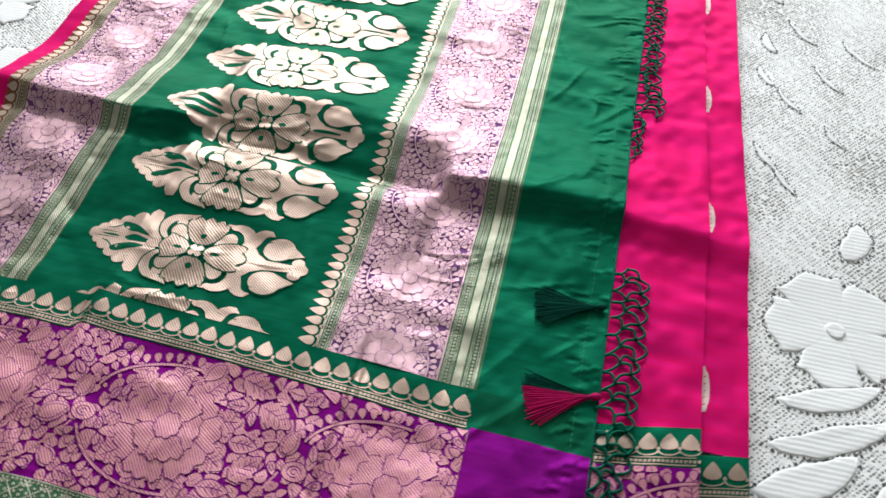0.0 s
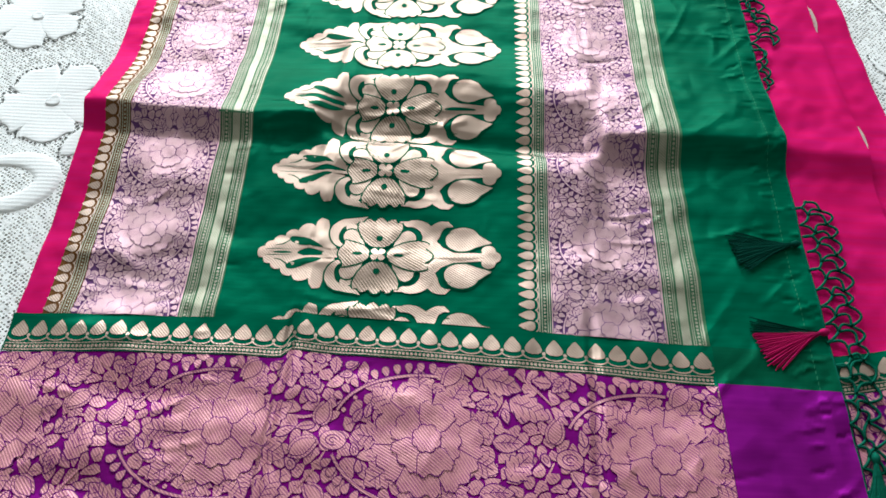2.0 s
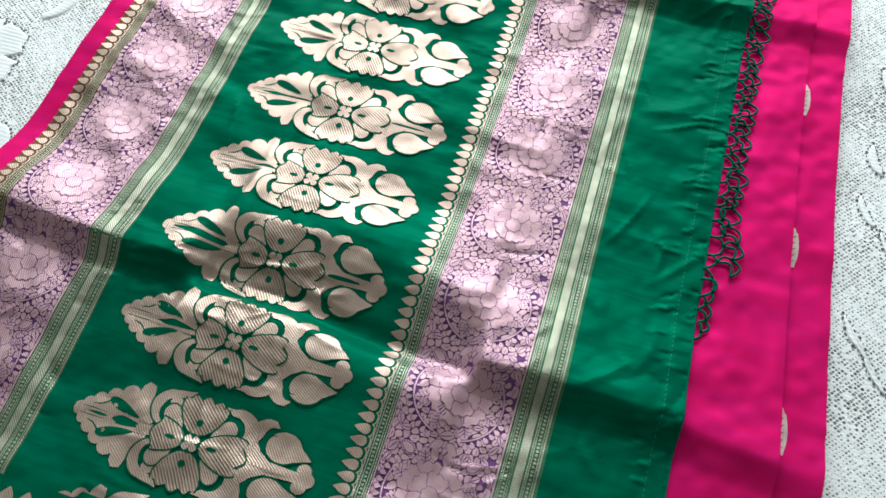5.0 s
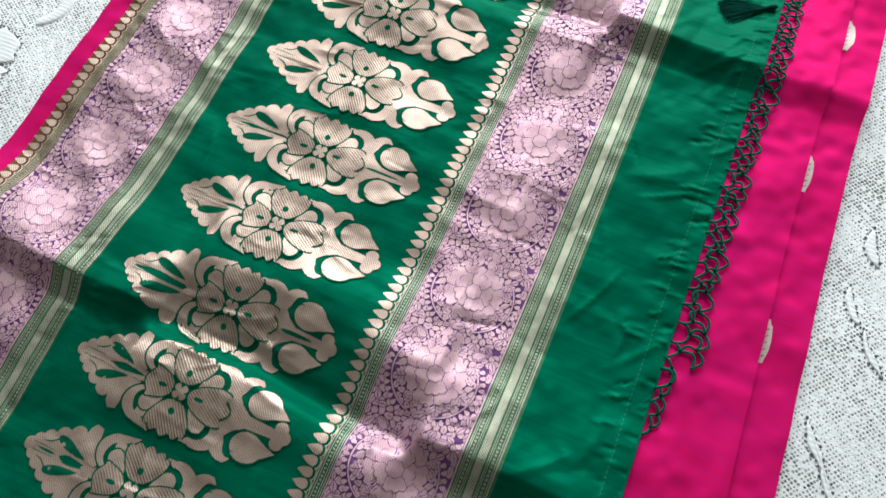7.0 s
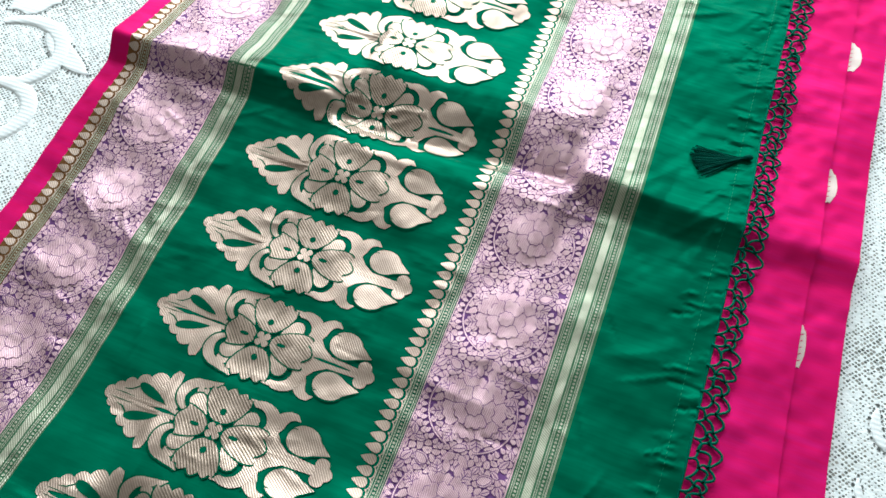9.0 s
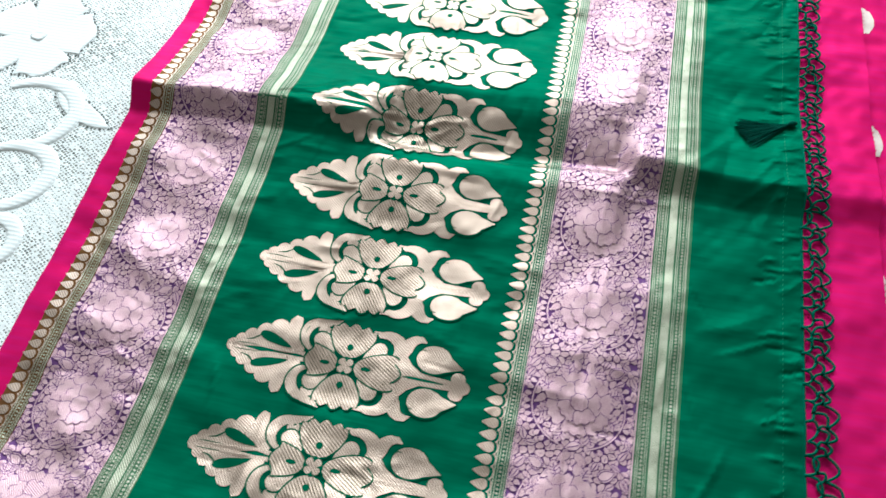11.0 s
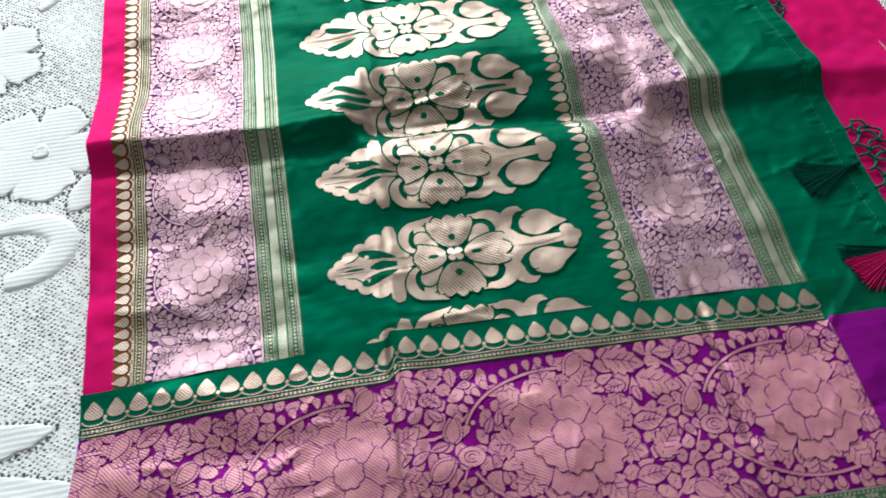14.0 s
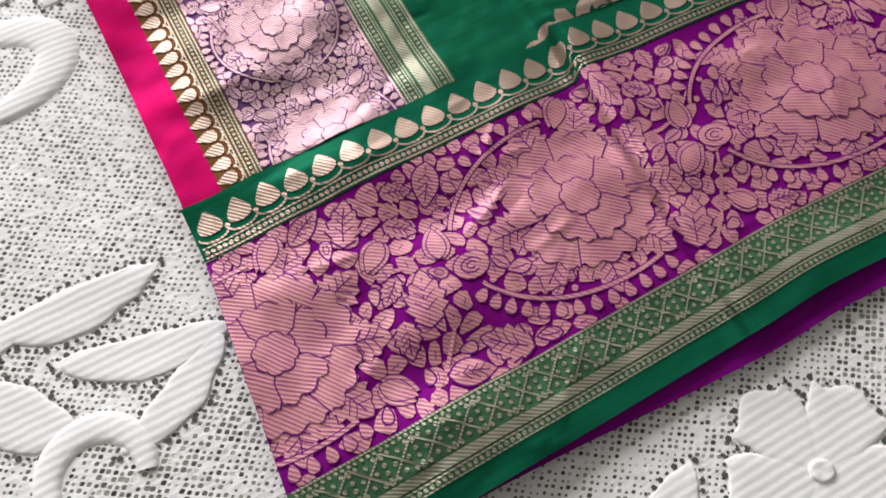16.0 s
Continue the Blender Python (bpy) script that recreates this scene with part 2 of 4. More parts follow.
for k, y in enumerate((0.088, 0.378, 0.66)):
    puckers(34, -0.06, 0.08, y - 0.03, y + 0.02, (5, 16), (0.015, 0.045), (0.0022, 0.0045), (0.0005, 0.0012), 20 + k)
    puckers(12, 0.13, 0.19, y - 0.03, y + 0.02, (40, 40), (0.010, 0.025), (0.0020, 0.0040), (0.0003, 0.0008), 30 + k)


def detail(x, y):
    u, v = np.clip((x - DX) / DRES, 0, DETAIL.shape[1] - 1.001), np.clip((y - DY) / DRES, 0, DETAIL.shape[0] - 1.001)
    i, j = u.astype(int), v.astype(int)
    a, c = u - i, v - j
    return (DETAIL[j, i] * (1 - a) + DETAIL[j, i + 1] * a) * (1 - c) + (DETAIL[j + 1, i] * (1 - a) + DETAIL[j + 1, i + 1] * a) * c


CREASES = ((0.0840, -0.035, 1.0), (0.3755, -0.005, 1.0), (0.660, -0.02, 0.9))


def drape(x, y, fine=False):
    """Height of the folded cloth: cross creases that stand up or sink in turn between the long folds, and small puckers."""
    x, y = np.asarray(x, float), np.asarray(y, float)
    z = np.full(x.shape, 0.0070)
    fold_a, fold_b = -0.0067 + 0.054 * np.clip(y, -0.2, 0.45), 0.1475 + 0.03 * np.clip(y, -0.2, 0.6)
    up = 1 - step(x, fold_a - 0.006, 0.022) + step(x, fold_b + 0.006, 0.014)
    for y0, tilt, k in CREASES:
        line = y - y0 - tilt * (x - 0.03) - 0.002 * np.sin(x * 31 + y0 * 9)
        z += k * up * 0.0105 * tent(line, 0.0155, 0.070, 1.25)
        z += k * up * (0.0050 - 0.0044 * step(x, 0.08, 0.1)) * tent(line, 0.095, 0.05, 1.0) + k * (1 - up) * 0.0080 * tent(line + 0.015, 0.056, 0.010, 1.15)
        z += k * (1 - up) * 0.0078 * tent(line - 0.038, 0.042, 0.050, 1.15)
        z -= k * (1 - up) * 0.0064 * tent(line + 0.006, 0.020, 0.034, 1.25)
    z += 0.0020 * tent(x - fold_a, 0.007, 0.010, 1.3) + 0.0013 * tent(x - fold_b, 0.022, 0.018, 1.2)
    z += 0.0020 * tent(x - fold_a - 0.008, 0.010, 0.016, 1.2) * step(-y, 0.045, 0.03)
    z += 0.0013 * soft(x, y, 0.040, 0) + 0.0007 * soft(x, y, 0.016, 1) + 0.0011 * soft(x, y, 0.025, 3) + 0.0007 * soft(x * 0.22 + 0.15 * y, y + 0.1 * x, 0.013, 2)
    band = np.exp(-((x + 0.095) / 0.035) ** 2)
    z += 0.0008 * band * np.sin((y + 0.3 * x) * 2 * math.pi / 0.053) + 0.0012 * band * soft(x, y, 0.018, 2)
    z -= 0.0015 * step(-y, 0.165, 0.03)
    z += 0.0006 * step(x, 0.2563, 0.003)
    z = 0.0020 + 0.5 * (z - 0.0020 + np.sqrt((z - 0.0020) ** 2 + 0.002 ** 2))
    if fine:
        # pressed fold lines and small puckers, in the shading only
        z = z + detail(x, y) + 0.00045 * soft(x + 0.3 * y, y, 0.012, 0) + 0.00022 * soft(x, y - 0.2 * x, 0.006, 1)
        for x0, k in ((fold_a, 1.0 + 2.0 * step(-y, 0.045, 0.02)), (fold_b, 0.5 + 1.5 * step(-y, 0.045, 0.02))):
            z = z - 0.0010 * k * tent(x - x0 - 0.0012 * soft(x, y, 0.03, 1), 0.0020, 0.0020, 1.0)
    return z


def sag(x, y=-0.0715):
    """How far the border runs up to the long fold, jumps there and runs down towards the fringe; the hem takes the jump more softly."""
    x = np.asarray(x, float)
    deep = np.clip((-0.0715 - np.asarray(y, float)) / 0.08, 0, 1)
    over = np.clip((x + 0.0125) / (0.003 + 0.035 * deep), 0, 1)
    over = over * over * (3 - 2 * over)
    return (1 - over) * 0.0015 * np.clip((x + 0.14) / 0.12, 0, 1) + over * (0.0055 - 0.0015 * deep - 0.051 * (x + 0.008))


def mesh_from(name, v, faces, mats, mat_ids=None, normals=None, smooth=True):
    me = bpy.data.meshes.new(name)
    me.from_pydata(v.tolist() if hasattr(v, "tolist") else v, [], faces)
    for m in mats:
        me.materials.append(m)
    if mat_ids is not None:
        me.polygons.foreach_set("material_index", np.asarray(mat_ids, np.int32))
    if smooth:
        me.polygons.foreach_set("use_smooth", np.ones(len(me.polygons), bool))
    if normals is not None:
        me.normals_split_custom_set_from_vertices(normals.tolist())
    me.update()
    return me


def put(name, me, parent=None, label=""):
    ob = new(name, me)
    ob.parent = parent
    return tagged(ob, label) if label else ob


def cloth_normals(x, y):
    e, n = 0.0009, len(x)
    z = drape(np.concatenate([x + e, x - e, x, x]), np.concatenate([y, y, y + e, y - e]), True)
    gx, gy = (z[:n] - z[n:2 * n]) / (2 * e), (z[2 * n:3 * n] - z[3 * n:]) / (2 * e)
    v = np.stack([-gx, -gy, np.ones_like(gx)], 1)
    return v / np.linalg.norm(v, axis=1)[:, None]


def sheet(name, x0, x1, y0, y1, mat, parent, label="", off=0.0, cell=0.0022, height=None, warp=None):
    """A piece of cloth over a rectangle; warp bends its outline, height lifts it."""
    nx, ny = max(1, round((x1 - x0) / cell)), max(1, round((y1 - y0) / cell))
    X, Y = np.meshgrid(np.linspace(x0, x1, nx + 1), np.linspace(y0, y1, ny + 1))
    X, Y = X.ravel(), Y.ravel()
    if warp:
        X, Y = warp(X, Y)
    Z = (height or drape)(X, Y) + off
    i = np.arange(ny)[:, None] * (nx + 1) + np.arange(nx)[None]
    i = i.ravel()
    f = np.stack([i, i + 1, i + nx + 2, i + nx + 1], 1)
    nrm = None if height else cloth_normals(X, Y)
    return put(name, mesh_from(name, np.stack([X, Y, Z], 1), f.tolist(), [mat], None, nrm), parent, label)


def limits(xa=-9.0, xb=9.0, ya=-9.0, yb=9.0):
    """Limits for lay(): numbers, or functions of the other coordinate."""
    return tuple(k if callable(k) else (lambda q, k=k: np.full(np.shape(q), k)) for k in (xa, xb, ya, yb))


class Figures:
    """Flat woven figures, gathered as triangles in the plane; lay() drops them on the cloth."""

    def __init__(self):
        self.v, self.f, self.m, self.n = [], [], [], 0

    def star(self, pts, mat=0, off=0.0, centre=None, cell=0.0021):
        pts = np.asarray(pts, float)
        c = pts.mean(0) if centre is None else np.asarray(centre, float)
        k, n = max(1, int(np.ceil(np.linalg.norm(pts - c, axis=1).max() / cell))), len(pts)
        rings = [c + (pts - c) * (j + 1) / k for j in range(k)]
        v = np.concatenate([c[None], *rings])
        self.v.append(np.column_stack([v, np.full(len(v), off)]))
        a = np.arange(n)
        b = (a + 1) % n
        for j in range(k):
            o = self.n + 1 + j * n
            if j == 0:
                self.f += np.stack([np.full(n, self.n), o + a, o + b], 1).tolist()
                self.m += [mat] * n
            else:
                self.f += np.stack([o - n + a, o + a, o + b, o - n + b], 1).tolist()
                self.m += [mat] * n
        self.n += len(v)

    def strip(self, path, width, mat=0, off=0.0):
        p = np.asarray(path, float)
        d = np.gradient(p, axis=0)
        d /= np.linalg.norm(d, axis=1)[:, None] + 1e-12
        s = np.stack([-d[:, 1], d[:, 0]], 1) * (np.asarray(width) / 2 * np.ones(len(p)))[:, None]
        k = max(1, int(np.ceil(np.max(width) / 0.0022)))
        v = np.concatenate([p + s * (1 - 2 * q / k) for q in range(k + 1)])
        self.v.append(np.column_stack([v, np.full(len(v), off)]))
        n = len(p)
        for q in range(k):
            a = np.arange(n - 1) + self.n + q * n
            self.f += np.stack([a, a + n, a + n + 1, a + 1], 1).tolist()
            self.m += [mat] * (n - 1)
        self.n += len(v)

    def move(self, fn):
        """The same figures with their plane changed by fn(x, y)."""
        out = Figures()
        v = np.concatenate(self.v)
        X, Y = fn(v[:, 0], v[:, 1])
        out.v, out.f, out.m, out.n = [np.column_stack([X, Y, v[:, 2]])], self.f, self.m, self.n
        return out

    def lay(self, name, mats, parent, label="", keep=None, height=None, lift=0.00034):
        v = np.concatenate(self.v)
        f, m = self.f, self.m
        if keep is not None:
            # cut the figures off cleanly along the limits (x low, x high, y low, y high as functions)
            xa, xb, ya, yb = keep
            ok = (v[:, 0] > xa(v[:, 1])) & (v[:, 0] < xb(v[:, 1])) & (v[:, 1] > ya(v[:, 0])) & (v[:, 1] < yb(v[:, 0]))
            pick = [i for i, q in enumerate(f) if any(ok[j] for j in q)]
            f, m = [f[i] for i in pick], [m[i] for i in pick]
            used = sorted({j for q in f for j in q})
            if not used:
                return None
            where = {j: i for i, j in enumerate(used)}
            v, f = v[used], [[where[j] for j in q] for q in f]
            v[:, 0] = np.clip(v[:, 0], xa(v[:, 1]), xb(v[:, 1]))
            v[:, 1] = np.clip(v[:, 1], ya(v[:, 0]), yb(v[:, 0]))
        z = (height or drape)(v[:, 0], v[:, 1]) + lift + v[:, 2]
        nrm = None if height else cloth_normals(v[:, 0], v[:, 1])
        # keep every face looking up
        q = f
        tri = np.array([t[:3] for t in q])
        a, b, c = v[tri[:, 0], :2], v[tri[:, 1], :2], v[tri[:, 2], :2]
        area = (b[:, 0] - a[:, 0]) * (c[:, 1] - a[:, 1]) - (b[:, 1] - a[:, 1]) * (c[:, 0] - a[:, 0])
        q = [t if s > 0 else t[::-1] for t, s in zip(q, area)]
        return put(name, mesh_from(name, np.column_stack([v[:, :2], z]), q, mats, m, nrm), parent, label)


LAYER = 0.00009


def turn(p, ang, at=(0, 0)):
    c, s = math.cos(ang), math.sin(ang)
    p = np.asarray(p, float)
    return np.stack([p[:, 0] * c - p[:, 1] * s + at[0], p[:, 0] * s + p[:, 1] * c + at[1]], 1)


def drop_shape(length, width, n=14, fat=0.62):
    """A petal from the origin along +x, rounded at its far end."""
    t = np.linspace(0, 2 * math.pi, n, endpoint=False)
    r = 0.5 * (1 - np.cos(t))
    return np.stack([length * r, width / 2 * np.sin(t) * (0.35 + fat * r) / (0.35 + fat * 0.6)], 1)


def leaf_shape(length, width, n=9, teeth=0.0, k=4):
    """A pointed leaf from the origin along +x, with teeth if wanted."""
    s = np.linspace(0, 1, n)
    w = np.sin(np.pi * s ** 0.8) ** 0.9
    if teeth:
        w = w * (1 + teeth * (((s * k) % 1.0) - 0.5) * 2 * (w > 0.15))
    up = np.stack([length * s, width / 2 * w], 1)
    return np.concatenate([up, up[-2:0:-1] * [1, -1]])


def lobed(r, lobes, depth, n=None, squash=1.0):
    n = n or lobes * 6
    t = np.linspace(0, 2 * math.pi, n, endpoint=False)
    q = r * (1 - depth + depth * np.abs(np.sin(t * lobes / 2)) ** 0.7)
    return np.stack([q * np.cos(t), q * np.sin(t) * squash], 1)


def fan_petal(length, width, scallops=3):
    """A broad petal along +x with a scalloped outer edge."""
    t = np.linspace(-1, 1, scallops * 5 + 1)
    edge = np.stack([length * (0.88 - 0.22 * t * t + 0.16 * np.abs(np.cos(t * scallops * math.pi / 2))), width / 2 * np.sin(t * math.pi / 2)], 1)
    base = np.array([[length * 0.30, width * 0.36], [0.06 * length, width * 0.14], [0.06 * length, -width * 0.14], [length * 0.30, -width * 0.36]])
    return np.concatenate([edge, base])


def dot(r, n=8):
    t = np.linspace(0, 2 * math.pi, n, endpoint=False)
    return np.stack([r * np.cos(t), r * np.sin(t)], 1)


def arc(cx, cy, rx, ry, a0, a1, n=20):
    t = np.radians(np.linspace(a0, a1, n))
    return np.stack([cx + rx * np.cos(t), cy + ry * np.sin(t)], 1)


def outlined(fig, pts, layer, grow=0.00045, centre=None):
    """A figure in metal thread on a slightly larger one in ground colour (slots 0 and 1)."""
    pts = np.asarray(pts)
    c = pts.mean(0) if centre is None else np.asarray(centre)
    d = pts - c
    r = np.linalg.norm(d, axis=1)[:, None] + 1e-9
    fig.star(c + d * (1 + grow / r), 1, layer * LAYER, c)
    fig.star(pts, 0, (layer + 0.5) * LAYER, c)


def inside(poly, x, y):
    hit = np.zeros(x.shape, bool)
    a, b = poly, np.roll(poly, -1, 0)
    for (x0, y0), (x1, y1) in zip(a, b):
        if y0 != y1:
            hit ^= ((y0 > y) != (y1 > y)) & (x < (x1 - x0) * (y - y0) / (y1 - y0) + x0)
    return hit


class Board:
    """Which part of a repeat is taken already."""

    def __init__(self, w, h, res=0.0003):
        self.w, self.h, self.res = w, h, res
        self.X, self.Y = np.meshgrid(np.arange(-w / 2, w / 2, res), np.arange(-h / 2, h / 2, res))
        self.full = np.zeros(self.X.shape, bool)

    def mark(self, poly):
        p = np.asarray(poly)
        i0, i1 = (max(0, int((q + self.w / 2) / self.res) + d) for q, d in ((p[:, 0].min(), -1), (p[:, 0].max(), 2)))
        j0, j1 = (max(0, int((q + self.h / 2) / self.res) + d) for q, d in ((p[:, 1].min(), -1), (p[:, 1].max(), 2)))
        if i0 < i1 and j0 < j1:
            self.full[j0:j1, i0:i1] |= inside(p, self.X[j0:j1, i0:i1], self.Y[j0:j1, i0:i1])

    def settle(self, by=0.0022):
        """Notes what lies well inside the figures, where nothing beneath can show."""
        k = max(1, int(by / self.res))
        d = self.full.copy()
        for a, b in ((k, 0), (-k, 0), (0, k), (0, -k)):
            d &= np.roll(self.full, (a, b), (0, 1))
        self.deep = d

    def free(self, poly, gap=0.0006):
        p = np.asarray(poly)
        c = p.mean(0)
        d = p - c
        r = np.linalg.norm(d, axis=1)[:, None] + 1e-9
        q = np.concatenate([c + d * k for k in (1 + gap / r, 0.7, 0.35)])
        i, j = ((q[:, 0] + self.w / 2) / self.res).astype(int), ((q[:, 1] + self.h / 2) / self.res).astype(int)
        if (i < 0).any() or (j < 0).any() or (i >= self.full.shape[1]).any() or (j >= self.full.shape[0]).any():
            return False
        return not self.full[j, i].any()


def leaf_veins(fig, s, w, a, at, layer):
    """Midrib and side veins of a leaf of length s that starts at a point."""
    fig.strip(turn([[0.10 * s, 0], [0.5 * s, 0.03 * s], [0.85 * s, 0]], a, at), 0.00042, 1, layer * LAYER)
    if s > 0.010:
        for k in (0.28, 0.46, 0.62):
            for q in (-1, 1):
                fig.strip(turn([[k * s, 0], [(k + 0.09) * s, q * 0.14 * w], [(k + 0.16) * s, q * 0.28 * w]], a, at), 0.00034, 1, layer * LAYER)


def tulip(fig, s, a, at, layer=1.0, board=None):
    """A closed bud of three petals."""
    for k, side in enumerate((0.36, -0.36, 0.0)):
        p = turn(leaf_shape(s, s * (0.46 if side else 0.52), 11) + [0, side * s * 0.42], a, at)
        outlined(fig, p, layer + 0.9 * k, 0.0004)
    if board is not None:
        board.mark(turn(leaf_shape(s * 1.05, s * 0.95, 11), a, at))


def fill(fig_at, board, rnd, plan, gap=0.0006):
    """Packs leaves, buds and dots into what is still free; plan: (kind, length, tries)."""
    for kind, size, tries in plan:
        for _ in range(tries):
            x, y = rnd.uniform(-board.w / 2, board.w / 2), rnd.uniform(-board.h / 2, board.h / 2)
            a, s = rnd.uniform(0, 2 * math.pi), size * rnd.uniform(0.85, 1.15)
            wide = s * rnd.uniform(0.46, 0.60)
            if kind == "leaf":
                p = leaf_shape(s, wide, 11)
            elif kind == "toothed":
                wide = s * 0.66
                p = leaf_shape(s, wide, 21, 0.20, 5)
            elif kind == "tulip":
                p = leaf_shape(s, s * 0.85, 11)
            elif kind == "bud":
                p = drop_shape(s, s * 0.62, 12)
            else:
                p = dot(s / 2, 7)
            m = p.mean(0)
            p = turn(p - m, a, (x, y))
            if not board.free(p, gap):
                continue
            fig = fig_at(x, y)
            foot = turn([-m], a, (x, y))[0]
            board.mark(p)
            if kind == "tulip":
                tulip(fig, s, a, foot)
                continue
            outlined(fig, p, 1.0, gap * 1.3)
            if kind in ("leaf", "toothed") and s > 0.0045:
                leaf_veins(fig, s, wide, a, foot, 2.0)
            elif kind == "bud" and s > 0.006:
                fig.strip(turn(arc(0.55 * s, 0, 0.26 * s, 0.14 * s, 20, 340, 12), a, foot), 0.00036, 1, 2.0 * LAYER)


def peony(fig, R, board=None, leaves=9, seed=1):
    """A flower of two rows of scalloped petals round a lobed heart, with toothed leaves behind it."""
    for k in range(leaves):
        a = 2 * math.pi * (k + 0.5) / leaves
        at = (R * 0.80 * math.cos(a), R * 0.80 * math.sin(a))
        p = turn(leaf_shape(R * 0.66, R * 0.58, 21, 0.22, 5), a, at)
        outlined(fig, p, 0.2 + 0.8 * (k % 2), max(0.0003, 0.018 * R))
        leaf_veins(fig, R * 0.66, R * 0.58, a, at, 1.7)
        if board is not None:
            board.mark(p)
    if board is not None:
        board.mark(dot(R * 1.02, 24))
    pick = random.Random(seed)
    grow = max(0.00032, 0.020 * R)
    for n, rad, length, width, sc, base in ((7, 0.36, 0.68, 0.86, 4, 2.6), (5, 0.12, 0.56, 0.74, 4, 6.6)):
        for k in range(n):
            a = 2 * math.pi * (k + pick.uniform(-0.08, 0.08) + 0.3 * rad) / n
            p = turn(fan_petal(R * length * pick.uniform(0.93, 1.05), R * width, sc), a, (R * rad * math.cos(a), R * rad * math.sin(a)))
            outlined(fig, p, base + (k % 2 if k < n - 1 or n % 2 == 0 else 2) * 1.1, grow)
    outlined(fig, lobed(R * 0.28, 8, 0.14, 48), 10.8, grow, (0, 0))


def half_ring(fig, board, cx, cy, rx, ry, a0, a1, line_w, drop_l, pitch, layer=1.0, gap=0.0004):
    """A stem bent round a flower, with small drops along its outer side and dots along its inner side."""
    path = arc(cx, cy, rx, ry, a0, a1, 28)
    fig.strip(path, line_w + 2 * gap, 1, layer * LAYER)
    fig.strip(path, line_w, 0, (layer + 0.9) * LAYER)
    board.mark(np.concatenate([arc(cx, cy, rx + drop_l * 1.25, ry + drop_l * 1.25, a0, a1, 20), arc(cx, cy, rx - line_w * 2, ry - line_w * 2, a1, a0, 20)]))
    for k, a in enumerate(np.arange(min(a0, a1) + pitch / 2, max(a0, a1), pitch)):
        c, q = math.cos(math.radians(a)), math.sin(math.radians(a))
        way = math.atan2(q * rx, c * ry)
        at = (cx + (rx + line_w) * c, cy + (ry + line_w) * q)
        outlined(fig, turn(drop_shape(drop_l, drop_l * 0.74, 11), way, at), layer + 0.4, gap)
        if k % 2 == 0:
            fig.star(dot(line_w * 0.9, 7) + [cx + (rx - line_w * 2) * c, cy + (ry - line_w * 2) * q], 0, layer * LAYER)


def cells(fig, w, h, pitch, inset, rnd, drop=0.0, board=None, mat=0, off=0.0):
    """Packs rounded leaf-like figures over a whole repeat, parted by even gaps; the repeat runs on above and below."""
    pts = []
    for _ in range(2600):
        p = np.array([rnd.uniform(-w / 2, w / 2), rnd.uniform(-h / 2, h / 2)])
        if pts:
            d = np.abs(np.array(pts) - p)
            d[:, 1] = np.minimum(d[:, 1], h - d[:, 1])
            if (d * d).sum(1).min() < pitch ** 2:
                continue
        pts.append(p)
    P = np.array(pts)
    every = np.concatenate([P, P + [0, h], P - [0, h]])
    for p in P:
        if rnd.random() < drop or (board is not None and board.deep[int((p[1] + h / 2) / h * (board.deep.shape[0] - 1)), int((p[0] + w / 2) / w * (board.deep.shape[1] - 1))]):
            continue
        poly = np.array([[-w / 2, p[1] - 0.05], [w / 2, p[1] - 0.05], [w / 2, p[1] + 0.05], [-w / 2, p[1] + 0.05]])
        d = np.linalg.norm(every - p, axis=1)
        for q in every[(d > 1e-6) & (d < 4.5 * pitch)]:
            nrm = (q - p) / np.linalg.norm(q - p)
            s = (poly - (p + q) / 2) @ nrm + inset
            out = []
            for a in range(len(poly)):
                c = (a + 1) % len(poly)
                if s[a] <= 0:
                    out.append(poly[a])
                if s[a] * s[c] < 0:
                    out.append(poly[a] + (poly[c] - poly[a]) * s[a] / (s[a] - s[c]))
            if len(out) < 3:
                poly = None
                break
            poly = np.array(out)
        if poly is None:
            continue
        nx = np.roll(poly, -1, 0)
        poly = np.stack([poly * 0.72 + nx * 0.28, poly * 0.28 + nx * 0.72], 1).reshape(-1, 2)
        # draw each cell out into a leaf with a midrib
        c, th = poly.mean(0), rnd.uniform(0, math.pi)
        d = poly - c
        ang = np.arctan2(d[:, 1], d[:, 0]) - th
        poly = c + d * (1.05 - (0.21 if pitch > 0.0045 else 0.15) * np.abs(np.sin(ang)) ** 1.4)[:, None]
        fig.star(poly, mat, off, c)
        if pitch > 0.0045 or rnd.random() < 0.5:
            ax = np.array([math.cos(th), math.sin(th)]) * pitch * 0.30
            fig.strip([c - ax, c + 0.1 * ax[::-1], c + ax], 0.00028, 1, off + 0.4 * LAYER)


def rounded(p, times=2):
    """The same outline with its corners cut off."""
    p = np.asarray(p, float)
    for _ in range(times):
        q = np.roll(p, -1, 0)
        p = np.stack([p * 0.75 + q * 0.25, p * 0.25 + q * 0.75], 1).reshape(-1, 2)
    return p


# ---------------------------------------------------------------- room, plain and closed
RX0, RX1, RY0, RY1, RZ0, RZ1 = -1.9, 2.0, -1.9, WIN_Y + 0.08, -0.55, 2.2


